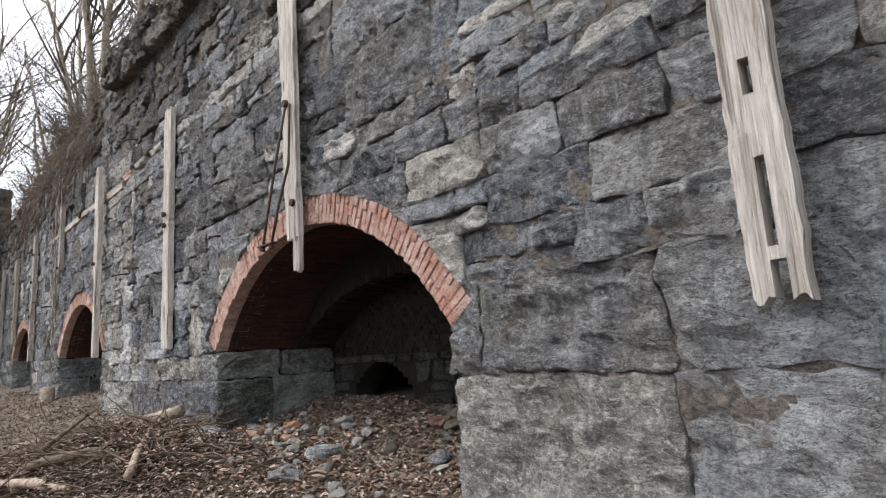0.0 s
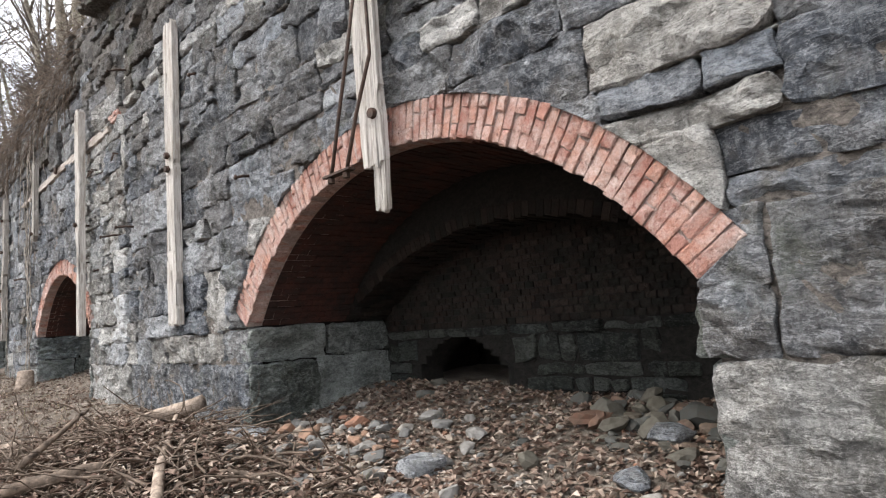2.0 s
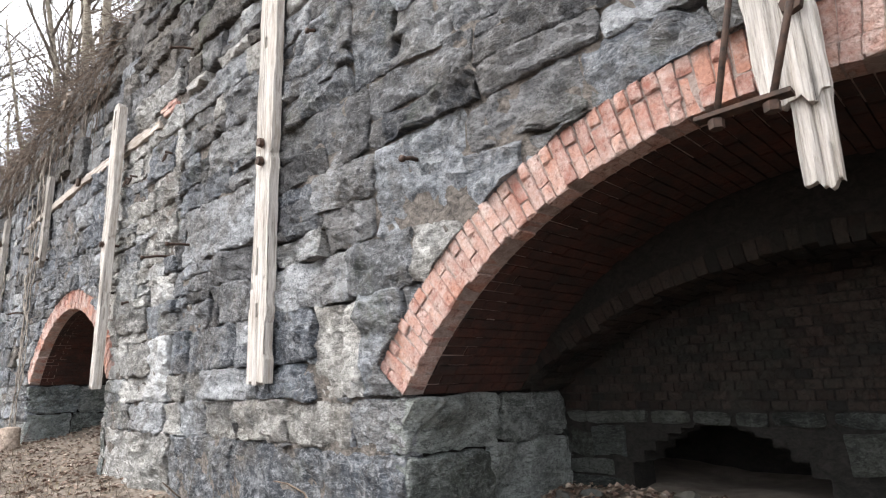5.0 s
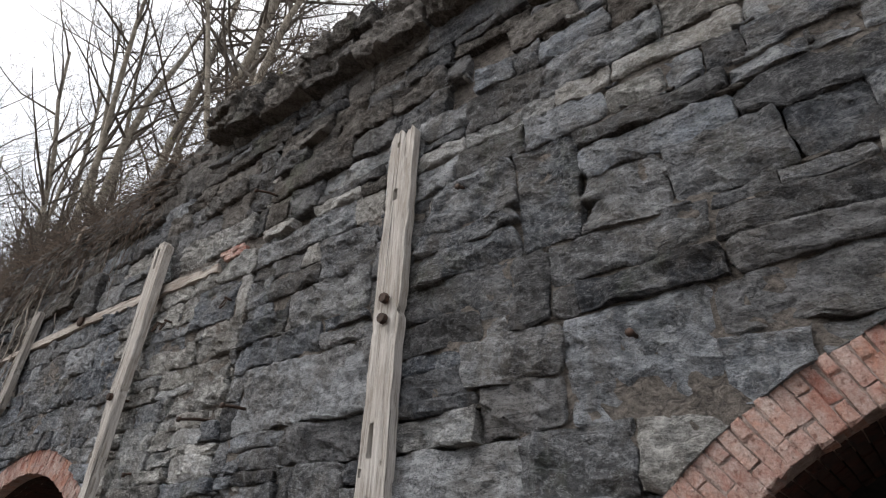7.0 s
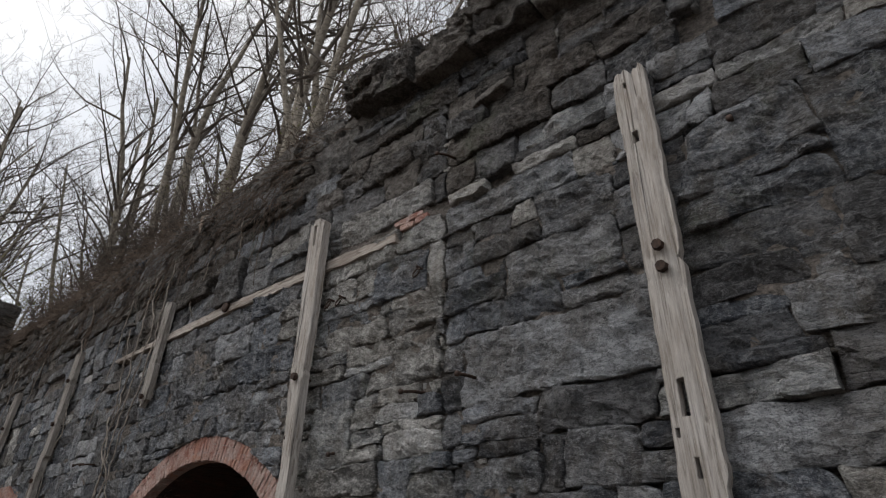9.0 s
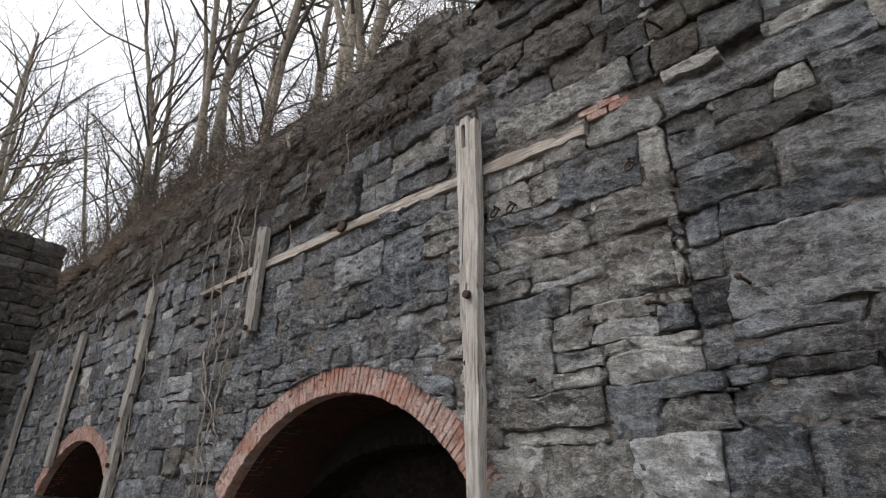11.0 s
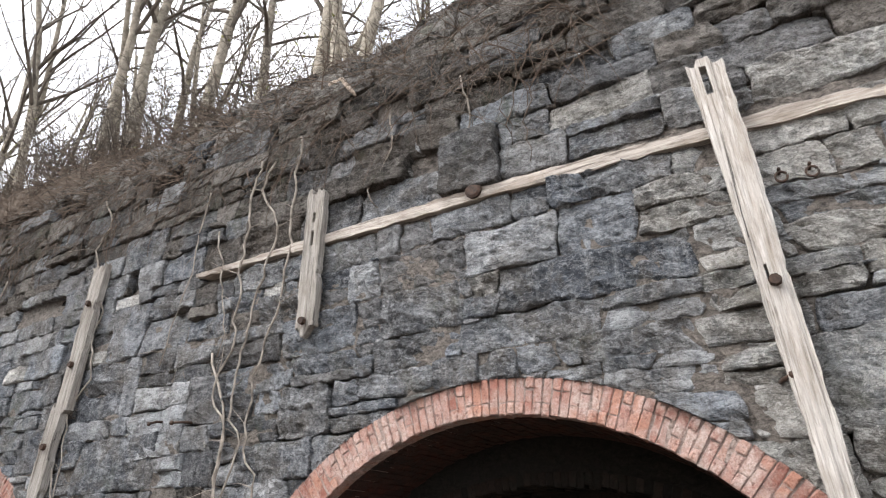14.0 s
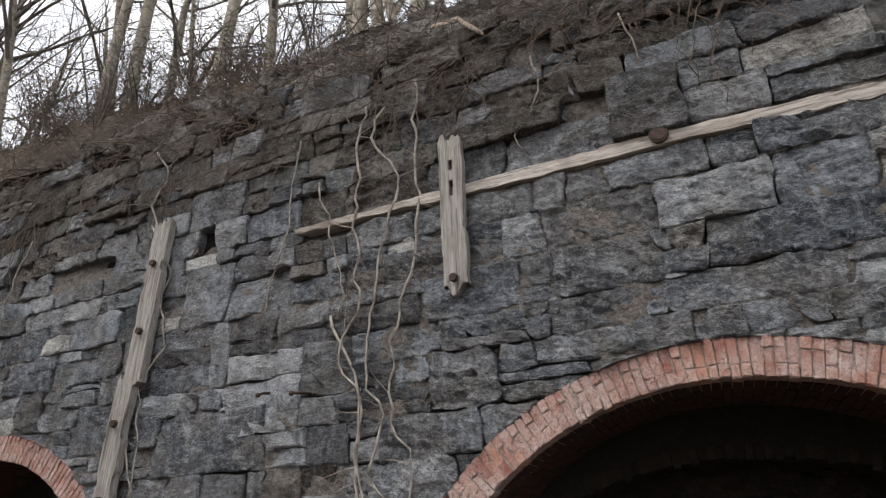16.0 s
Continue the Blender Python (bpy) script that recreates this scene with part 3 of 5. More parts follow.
for n, (y0, y1, k0, k1, c0, c1, kind) in enumerate(layout):
    gap = stone_rng.choice((0.0005, 0.001, 0.003, 0.008))
    za, zb = COURSES[k0], COURSES[k1]
    z0, z1 = za + (zb - za) * c0, za + (zb - za) * c1
    proud = stone_rng.uniform(-0.008, 0.018)
    if z0 > 5.4:
        proud += stone_rng.uniform(-0.04, 0.06) * (1 if stone_rng.random() < 0.5 else 0)
    if k0 == 1 and y0 < 3:
        proud += 0.03
    if y0 == 15.8 and k0 == 14:
        proud += 0.12
    if kind < 0:
        kind = stone_kind(0.5 * (y0 + y1), 0.5 * (z0 + z1))

    def bend(y, end, k0=k0, k1=k1, c0=c0, c1=c1):
        c = c1 if end else c0
        return course_shift(k0, y) * (1 - c) + course_shift(k1, y) * c

    sl = (joint_slant(y0, k0), joint_slant(y1, k0))
    ga, gb = (gap + (0.01 if abs(q - SEAM) < 0.001 else 0.0) for q in (y0, y1))
    p, f = stone_shape(y0 + ga, y1 - gb, z0 + gap, z1 - gap, proud, 0.046 if y0 < 19 else 0.09, n * 0.917 + 3.0, slants=sl, bend=bend)
    p = facing_wall(keep_off_ring(p))
    if 0.0 < y0 < 18.5 and 0.5 < z0 < 5.0 and len(singles) < 300:
        singles.append((p, f, kind))
    else:
        rest.add(p, f, kind)
STONES = [STONE, PALE_STONE, BROWN_STONE, WHITE_STONE, DARK_STONE]
# small spalls wedged into the joints
spalls = Pile()
for y0, y1, k0, k1, c0, c1, kind in layout:
    for _ in range(stone_rng.choice((0, 1, 1, 2))):
        z = COURSES[k0] + (COURSES[k1] - COURSES[k0]) * c0
        y = y0 + (y1 - y0) * stone_rng.choice((0.0, 0.02, stone_rng.random()))
        w, h = stone_rng.uniform(0.05, 0.2), stone_rng.uniform(0.02, 0.05)
        z += float(course_shift(k0, y)[0]) * (1 - c0) + float(course_shift(k1, y)[0]) * c0
        if stone_rng.random() < 0.25:
            w, h = stone_rng.uniform(0.03, 0.06), stone_rng.uniform(0.08, 0.16)
            z += 0.1
        p, f = stone_shape(y - w / 2, y + w / 2, z - h / 2, z + h / 2, stone_rng.uniform(-0.012, 0.018), 0.03, stone_rng.uniform(0, 900), 0.6, 0.08, rim=0.006)
        if any(abs(y - a[0]) < a[1] + 0.35 and z < a[2] + 0.4 for a in ARCHES):
            continue
        spalls.add(facing_wall(p), f, stone_rng.choice((0, 0, 1, 2)))
part("spalls", spalls.mesh("spalls", STONES, False), wall, "small stones wedged in the joints", kind="stuff")
# broken upper courses that step back into the bank
for k in range(6):
    z = 7.5 + 0.33 * k
    y = 13.9 + 0.3 * k
    while y < WALL_END:
        ln = stone_rng.uniform(0.5, 1.3)
        if stone_rng.random() < 0.72:
            p, f = stone_shape(y, y + ln, z + stone_rng.uniform(-0.1, 0.05), z + 0.33, stone_rng.uniform(-0.1, 0.14), 0.08, stone_rng.uniform(0, 900), 1.5, 0.5)
            rest.add(facing_wall(p, WALL_X + 0.06 + 0.2 * k), f, 2)
        y += ln + stone_rng.choice((0.01, 0.02, 0.3))
for p, f, kind in singles:
    one = Pile()
    one.add(p, f)
    c = p.mean(0)
    part("stone", one.mesh("stone", STONES[kind], False, c), wall, at=c)
part("stones", rest.mesh("stones", STONES, False), wall, kind="stuff")

# core of the wall behind the stones, with the arches left open
core = Pile()
cuts = sorted(set(list(np.arange(WALL_START, WALL_END + 0.01, 0.25)) + [a[0] + s * (a[1] + 0.05) for a in ARCHES for s in (-1, 1)] + [a[0] + q for a in ARCHES for q in np.linspace(-a[1], a[1], 41)]))
for y0, y1 in zip(cuts[:-1], cuts[1:]):
    mid = 0.5 * (y0 + y1)
    bottom = -0.6
    for a in ARCHES:
        if abs(mid - a[0]) < a[1] + 0.04:
            bottom = arch_middle(a) + math.sqrt((RADIUS + 0.12) ** 2 - (mid - a[0]) ** 2)
    box_piece(core, (WALL_X + 0.13, y0, bottom), (WALL_X + 0.5, y1, wall_top(mid) - 0.1))
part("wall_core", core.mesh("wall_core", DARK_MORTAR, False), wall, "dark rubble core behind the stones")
# mortar between the faces: shallow in most joints, washed out in some
gy, gz = np.arange(WALL_START, 31.0, 0.07), np.arange(-0.2, 7.3, 0.06)
Y, Z = np.meshgrid(gy, gz, indexing="ij")
q = np.stack([Y.ravel(), Z.ravel(), 0 * Y.ravel()], 1)
washed = smooth(0.1, 0.4, fractal(q * (0.9, 1.4, 1), 3, 61))
X = WALL_X + 0.011 + 0.085 * washed + 0.06 * smooth(5.3, 5.7, q[:, 1]) + 0.014 * fractal(q * 6, 3, 4)
X = X + 0.04 * np.exp(-((q[:, 0] - SEAM) / 0.12) ** 2)
bad = np.zeros(len(q), bool)
for a in ARCHES:
    dy, dz = q[:, 0] - a[0], q[:, 1] - arch_middle(a)
    bad |= (np.abs(dy) < a[1] + 0.03) & (np.hypot(dy, dz) < RADIUS + 0.15)
    bad |= (np.abs(dy) < a[1] + 0.03) & (dz < 0)
ok = ~bad.reshape(Y.shape)
ny = len(gz)
mf = [(i * ny + j, (i + 1) * ny + j, (i + 1) * ny + j + 1, i * ny + j + 1) for i in range(len(gy) - 1) for j in range(ny - 1) if ok[i, j] and ok[i + 1, j] and ok[i, j + 1] and ok[i + 1, j + 1]]
mp = Pile()
mp.add(np.stack([X, q[:, 0], q[:, 1]], 1), mf)
part("mortar_joints", mp.mesh("mortar_joints", MORTAR), wall, "crumbling pinkish lime mortar in the joints", kind="stuff")

# ---- brick arches and the vaults behind them ----


def worn_brick(length, seed):
    """A brick lying along x in its own space: length (radial) x, 0.068 thick z, 0.11 deep y."""
    bm = bmesh.new()
    bmesh.ops.create_cube(bm, size=1.0)
    bmesh.ops.scale(bm, vec=(length, 0.16, 0.071), verts=bm.verts)
    bmesh.ops.bevel(bm, geom=bm.edges[:], offset=0.006, segments=1, affect="EDGES")
    r = random.Random(seed)
    for v in bm.verts:
        v.co += Vector([r.uniform(-0.0065, 0.0065) for _ in range(3)])
    me = bpy.data.meshes.new("brick")
    bm.to_mesh(me)
    bm.free()
    me.materials.append(BRICK)
    return me


def eaten(n, w):
    """How far the frost has eaten into the lower edge of a ring at an angle."""
    if n:
        return 0.0
    lump = 0.5 + 0.5 * float(soft_noise([[w * 16.0, 2.5, 0.5]], 91)[0])
    return 0.06 * lump * float(smooth(-0.25, -0.4, w) * smooth(-0.86, -0.74, w))


LONG = [worn_brick(0.196, s) for s in range(4)]
SHORT = [worn_brick(0.094, s + 9) for s in range(4)]
for n, a in enumerate(ARCHES):
    m = arch_middle(a)
    limit = math.asin(a[1] / RADIUS)
    arch = thing("brick_arch", "segmental arch ring of weathered red brick set in the stone wall", "arch", "structure", "brick arches", at=(WALL_X, a[0], a[2]))
    rows = int(round(2 * limit * (RADIUS + 0.15) / 0.078))
    bed = Pile()
    for k in range(rows):
        w = -limit + (k + 0.5) * 2 * limit / rows
        flip = (k + (stone_rng.random() < 0.15)) % 2
        spans = [(RADIUS + 0.002, 0.1), (RADIUS + 0.105, 0.2)] if flip else [(RADIUS + 0.002, 0.2), (RADIUS + 0.207, 0.098)]
        for r0, ln in spans:
            r = r0 + ln / 2 + stone_rng.uniform(-0.007, 0.007)
            worn_away = eaten(n, w)
            inner = r0 < RADIUS + 0.05
            ob = new("brick", stone_rng.choice(LONG if ln > 0.15 else SHORT))
            ob.parent = arch
            out = stone_rng.uniform(-0.002, 0.01)
            if inner and worn_away > 0.02:
                out -= stone_rng.uniform(0.0, 0.6) * worn_away
                r += stone_rng.uniform(0.0, 0.4) * worn_away
            # brick's x runs along the radius, its z along the ring, its y into the wall
            radial = Vector((0, math.sin(w), math.cos(w)))
            along = Vector((0, math.cos(w), -math.sin(w)))
            into = Vector((1, 0, 0))
            basis = Matrix((radial, into, along)).transposed().to_4x4()
            basis = basis @ Matrix.Rotation(stone_rng.uniform(-0.02, 0.02), 4, "Y")
            at = Vector((WALL_X + 0.065 - out, a[0], m)) + radial * r - arch.location
            ob.matrix_basis = Matrix.Translation(at) @ basis
    seg = 48
    ring_v, ring_f = [], []
    for k in range(seg + 1):
        w = -limit + k * 2 * limit / seg
        for r in (RADIUS + 0.008 + 0.8 * eaten(n, w), RADIUS + RING - 0.008):
            for x in (WALL_X - 0.0095 + (0.45 * eaten(n, w) if r < RADIUS + 0.15 else 0.0), WALL_X + 0.45):
                ring_v.append((x, a[0] + r * math.sin(w), m + r * math.cos(w)))
    for k in range(seg):
        q = 4 * k
        ring_f += [(q, q + 2, q + 6, q + 4), (q + 2, q + 3, q + 7, q + 6), (q, q + 4, q + 5, q + 1)]
    bed.add(ring_v, ring_f)
    part("mortar_bed", bed.mesh("mortar_bed", mortar_material("ring_mortar", (0.28, 0.2, 0.175), (0.54, 0.43, 0.385)) if n == 0 else bpy.data.materials["ring_mortar"], False), arch)

    # vault: three stepped rings of soffit bricks that run inwards
    vault = thing("brick_vault", "stepped brick vault over stone side walls, soot and shade in its dark colour", "vault", "structure", "brick vaults")
    bricks, skin = Pile(), Pile()
    r = random.Random(n + 40)
    back = WALL_X + VAULT_DEPTH
    steps = [(WALL_X + 0.15, WALL_X + 1.2, 0.0), (WALL_X + 1.2, back, 0.45)]
    for depth0, depth1, drop in steps:
        rise = a[2] - drop - spring(a)
        R = (a[1] ** 2 + rise ** 2) / (2 * rise)
        mm = a[2] - drop - R
        lim = math.asin(a[1] / R)
        count = int(round(2 * lim * R / 0.076))
        for k in range(count):
            w = -lim + (k + 0.5) * 2 * lim / count
            x = depth0
            ln = 0.1 if k % 2 else 0.2
            while x < depth1 - 0.03:
                x1 = min(x + ln, depth1)
                lift = r.uniform(-0.008, 0.006) if drop == 0 else r.uniform(-0.025, 0.015)
                v = []
                for xx in (x + (0.004 if x > depth0 else 0.0), x1 - 0.004):
                    for rr in (R + lift, R + 0.12):
                        for q in (-0.0335, 0.0335):
                            ww = w + q / R
                            v.append((xx, a[0] + rr * math.sin(ww), mm + rr * math.cos(ww)))
                # the deeper ring gets the darker brick, with shade in its colour
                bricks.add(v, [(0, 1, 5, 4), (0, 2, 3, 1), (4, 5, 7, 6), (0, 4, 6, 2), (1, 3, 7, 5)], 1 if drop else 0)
                x, ln = x1, 0.208
        sv, sf = [], []
        for k in range(seg + 1):
            w = -lim + k * 2 * lim / seg
            for rr in (R + 0.012, R + 0.75):
                for x in (depth0 + (0.05 if drop == 0 else 0.008), depth1 + 0.3):
                    sv.append((x, a[0] + rr * math.sin(w), mm + rr * math.cos(w)))
        for k in range(seg):
            q = 4 * k
            sf += [(q, q + 4, q + 5, q + 1), (q + 2, q + 3, q + 7, q + 6)]
            if drop:
                sf.append((q, q + 2, q + 6, q + 4))
        skin.add(sv, sf)
    m, RB, top = mm, R, a[2] - 0.45
    part("soffit_bricks", bricks.mesh("soffit_bricks", [SOOT_SHADE_BRICK, DEEP_SHADE_BRICK], False), vault, kind="stuff")
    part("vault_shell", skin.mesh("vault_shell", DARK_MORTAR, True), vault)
    # side walls of stone
    sides = Pile()
    levels = [-0.4, 0.64, 1.30, spring(a) - 0.001] if n == 0 else [-0.3, 0.45, 0.95, 1.4, spring(a) - 0.001]
    for side in (-1, 1):
        for z0, z1 in zip(levels[:-1], levels[1:]):
            x = WALL_X - 0.02
            while x < back:
                ln = r.uniform(0.5, 1.1)
                x1 = min(x + ln, back)
                if back - x1 < 0.3:
                    x1 = back
                p, f = stone_shape(x + 0.008, x1 - 0.008, z0 + 0.008, z1 - 0.008, r.uniform(0.0, 0.03), 0.06, r.uniform(0, 500))
                y = a[0] + side * (a[1] + 0.01 - p[:, 1])
                if side < 0:
                    f = [tuple(reversed(q)) for q in f]
                sides.add(np.stack([p[:, 0], y, p[:, 2]], 1), f)
                x = x1
        box_piece(sides, (WALL_X + 0.1, a[0] + side * (a[1] + 0.06) - (0.3 if side < 0 else 0), -0.6), (back + 0.3, a[0] + side * (a[1] + 0.06) + (0.3 if side > 0 else 0), spring(a) + 0.02), 1)
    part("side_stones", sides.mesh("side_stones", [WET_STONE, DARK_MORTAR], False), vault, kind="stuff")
    # back wall: stone below, brick above, low openings at the foot
    rear = Pile()
    floor_z = float(ground_height(np.array([back]), np.array([a[0]]))[0])
    holes = [(6.64, 0.66, 1.4), (3.6, 0.3, 1.3)] if n == 0 else [(a[0] + 0.95, 0.62, 1.85)]

    def in_hole(y, z):
        return any(abs(y - h[0]) < h[1] and z < h[2] + 0.0 - 0.55 * h[1] * ((y - h[0]) / h[1]) ** 2 for h in holes)

    top_levels = [floor_z - 0.3, floor_z + 0.02, floor_z + 0.16, floor_z + 0.29, floor_z + 0.55, floor_z + 0.66]
    for z0, z1 in zip(top_levels[:-1], top_levels[1:]):
        y = a[0] - a[1]
        while y < a[0] + a[1]:
            y1 = min(y + r.uniform(0.16, 0.62), a[0] + a[1])
            if not in_hole(0.5 * (y + y1), 0.5 * (z0 + z1)) and not in_hole(y, z0 + 0.05) and not in_hole(y1, z0 + 0.05):
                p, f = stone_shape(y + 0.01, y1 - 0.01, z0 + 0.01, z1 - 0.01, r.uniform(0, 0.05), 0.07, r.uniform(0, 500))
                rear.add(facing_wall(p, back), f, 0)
            y = y1
    z = top_levels[-1]
    row = 0
    while z < top:
        y = a[0] - a[1] - (0.052 if row % 2 else 0)
        while y < a[0] + a[1]:
            yc = y + 0.052
            if math.hypot(yc - a[0], z + 0.03 - m) < RB + 0.03 and not in_hole(yc, z) :
                o = r.uniform(-0.008, 0.008)
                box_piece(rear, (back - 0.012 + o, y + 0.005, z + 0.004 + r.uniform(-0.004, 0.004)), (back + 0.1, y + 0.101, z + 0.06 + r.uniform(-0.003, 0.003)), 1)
            y += 0.106
        z += 0.066
        row += 1
    for y0 in np.arange(a[0] - a[1] - 0.1, a[0] + a[1] + 0.1, 0.1):
        bottom = -0.3
        for h in holes:
            if abs(y0 + 0.05 - h[0]) < h[1]:
                bottom = h[2] - 0.55 * h[1] * ((y0 + 0.05 - h[0]) / h[1]) ** 2
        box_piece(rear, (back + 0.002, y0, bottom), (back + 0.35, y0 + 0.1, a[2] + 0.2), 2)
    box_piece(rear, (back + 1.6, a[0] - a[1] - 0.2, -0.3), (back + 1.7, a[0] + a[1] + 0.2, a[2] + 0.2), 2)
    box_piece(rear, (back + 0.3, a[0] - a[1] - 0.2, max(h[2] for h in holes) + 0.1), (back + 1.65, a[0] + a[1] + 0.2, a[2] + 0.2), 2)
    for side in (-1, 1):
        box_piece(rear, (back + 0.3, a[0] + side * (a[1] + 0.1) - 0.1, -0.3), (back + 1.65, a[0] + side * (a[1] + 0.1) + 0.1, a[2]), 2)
    part("rear_wall", rear.mesh("rear_wall", [SOOT_SHADE_STONE, DEEP_SHADE_BRICK, DARK_MORTAR], False), vault, "mossy stone and brick rear wall with low openings, vault shade in its colour")

# ---- cornice of large overhanging blocks ----
cornice = thing("cornice", "overhanging broken course of large dark soil-stained capstones", "cornice", "structure")
r = random.Random(5)


def capstone(y0, y1, low, high, jut, rough=2.2):
    p, f = stone_shape(y0 + 0.008, y1 - 0.008, low, high, jut, 0.055, r.uniform(0, 900), rough, 0.4, (r.uniform(-0.12, 0.12), r.uniform(-0.12, 0.12)))
    one = Pile()
    one.add(facing_wall(p), f)
    c = facing_wall(p).mean(0)
    part("capstone", one.mesh("capstone", BROWN_STONE, False, c), cornice, at=c)


y = -6.0
while y < 11.9:
    y1 = min(y + r.uniform(0.7, 1.6), 12.2)
    if 12.2 - y1 < 0.4:
        y1 = 12.2
    low = 7.12 + 0.06 * (y - 10) + r.uniform(-0.05, 0.05)
    mid = low + r.uniform(0.38, 0.5)
    capstone(y, y1, low, mid, 0.26 + r.uniform(-0.09, 0.08))
    cut = y + (y1 - y) * r.uniform(0.3, 0.7)
    capstone(y, cut, mid + 0.01, mid + r.uniform(0.28, 0.42), 0.18 + r.uniform(-0.14, 0.1))
    capstone(cut, y1, mid + 0.01, mid + r.uniform(0.28, 0.42), 0.18 + r.uniform(-0.14, 0.1))
    y = y1
for y0, y1, low, high, jut in ((12.2, 12.75, 7.3, 7.72, 0.3), (12.75, 13.35, 7.46, 7.8, 0.22), (13.3, 13.6, 7.62, 7.95, 0.15), (12.2, 12.9, 7.73, 8.0, 0.2), (12.9, 13.5, 7.81, 8.12, 0.26), (13.5, 13.8, 7.96, 8.2, 0.1), (12.3, 13.2, 8.05, 8.32, 0.1), (13.2, 13.7, 8.14, 8.4, 0.14)):
    capstone(y0, y1, low, high, jut)

# ---- upright timbers ----


def timber(y0, y1, z0, z1, mat, label, seed, thick=0.1, x=2.93, lean=0.0, point=0.0, holes=(), bolts=(0.3, 0.72), foot=1.0, head=1.0):
    """A split, worn upright board of the old facing. holes: (share of height, share of width)."""
    w, h = y1 - y0, z1 - z0
    r = random.Random(seed)
    nu, nv = 10, int(h / 0.06)
    base = Vector((x, 0.5 * (y0 + y1), z0))  # foot of the post
    ob = thing("timber_post", label, "post", "", "upright timbers on the wall", at=base)
    grid = Pile()
    v = []
    for i in range(nv + 1):
        t = i / nv
        for j in range(nu + 1):
            s = j / nu - 0.5
            edge = 0.008 * soft_noise([[t * h * 2.0, seed, 1.0 if s > 0 else 7.0]], 2)[0] + 0.007 * soft_noise([[t * h * 10.0, seed, 2.0 if s > 0 else 5.0]], 3)[0] - (0.02 if s > 0 else -0.02) * float(soft_noise([[t * h * 4.0, seed + 3.5, 2.0 if s > 0 else 5.0]], 3)[0] > 0.62)
            yy = ((s + 0.5) * (foot + (head - foot) * t) - 0.5) * w + (edge if abs(s) > 0.4 else 0)
            zz = t * h
            if i == nv:
                zz += r.uniform(-0.07, 0.05)
            if i == 0:
                zz += r.uniform(-0.02, 0.03) + point * abs(s) * 2
            if i == 1 and point:
                zz += point * abs(s) * 1.4
            bow = 0.012 * soft_noise([[t * h * 1.5, seed + 0.5, s * 5]], 6)[0]
            groove = -0.012 * (soft_noise([[t * h * 0.8, s * 14 + seed, 3.0]], 12)[0] > 0.4)
            v.append((-(thick / 2 + bow + groove), yy + lean * zz, zz))
    front = len(v)
    v += [(thick / 2, q[1], q[2]) for q in v[:front]]
    gone = set()
    for hz, hy in holes:
        gone.add((int(hz * nv), int(hy * nu)))
    f = []
    W = nu + 1
    solid = {(i, j) for i in range(nv) for j in range(nu)} - gone
    for i, j in solid:
        q = i * W + j
        f.append((q, q + W, q + W + 1, q + 1))
        q += front
        f.append((q, q + 1, q + W + 1, q + W))
        for di, dj, c, d in ((-1, 0, (0, 0), (0, 1)), (1, 0, (1, 1), (1, 0)), (0, -1, (1, 0), (0, 0)), (0, 1, (0, 1), (1, 1))):
            if (i + di, j + dj) not in solid:
                A, B = (i + c[0]) * W + j + c[1], (i + d[0]) * W + j + d[1]
                f.append((A, B, B + front, A + front))
    grid.add(v, f)
    me = grid.mesh("board", mat, False)
    part("board", me, ob, at=base)
    # iron spikes that hold it off the wall
    for t in bolts:
        s = Pile()
        zc = z0 + t * h
        aside = -0.5 * w * (1 - foot - (head - foot) * t)
        tube(s, [(x - thick / 2 - 0.04, base.y + aside, zc), (WALL_X + 0.06, base.y + aside, zc)], [0.018, 0.018], 6)
        tube(s, [(x - thick / 2 - 0.055, base.y + aside, zc), (x - thick / 2 - 0.012, base.y + aside, zc)], [0.04, 0.045], 7)
        part("bolt", s.mesh("bolt", IRON, False), ob, "rusted iron bolt")
    return ob


def slot(z0, z1, low, high, col, wide=1):
    """The cells of a mortise between two heights, as shares."""
    n = int((high - low) / 0.06)
    return [((k + 0.5) / n, (c + 0.5) / 10) for k in range(int((z0 - low) / 0.06), int((z1 - low) / 0.06) + 1) for c in range(col, col + wide)]


timber(0.765, 1.01, 1.62, 5.6, WOOD, "pale split timber post with mortise holes and a rotten foot", 1, 0.12, 2.9, holes=slot(2.62, 2.74, 1.62, 5.6, 4, 2) + slot(1.86, 2.22, 1.62, 5.6, 4, 2) + slot(1.62, 1.78, 1.62, 5.6, 3, 3), bolts=(0.8,))
timber(5.33, 5.66, 2.73, 5.75, WOOD, "pale split timber post hanging before the arch", 2, 0.06, 2.965, holes=slot(3.5, 3.56, 2.72, 5.75, 6) + slot(4.4, 4.5, 2.72, 5.75, 7), bolts=(0.5,), foot=0.66)
timber(5.33, 5.46, 2.4, 3.3, WOOD, "narrow pale timber tongue below the split post", 12, 0.05, 2.985, bolts=(0.8,))
timber(9.425, 9.7, 1.79, 5.66, WOOD, "long pale weathered timber post with bolts", 3, 0.09, 3.01, holes=slot(4.88, 4.95, 1.79, 5.66, 5, 2) + slot(5.45, 5.5, 1.79, 5.66, 6) + slot(2.72, 2.87, 1.79, 5.66, 5, 2) + slot(2.33, 2.4, 1.79, 5.66, 5) + slot(2.6, 2.6, 1.79, 5.66, 8), bolts=(0.5, 0.545), head=0.97)
timber(13.64, 13.93, 1.82, 5.82, WOOD, "long pale weathered timber post beside the arch", 4, 0.11, 2.93, holes=slot(5.45, 5.7, 1.82, 5.82, 5, 2) + slot(3.74, 3.8, 1.82, 5.82, 6), bolts=(0.48,), foot=0.45)
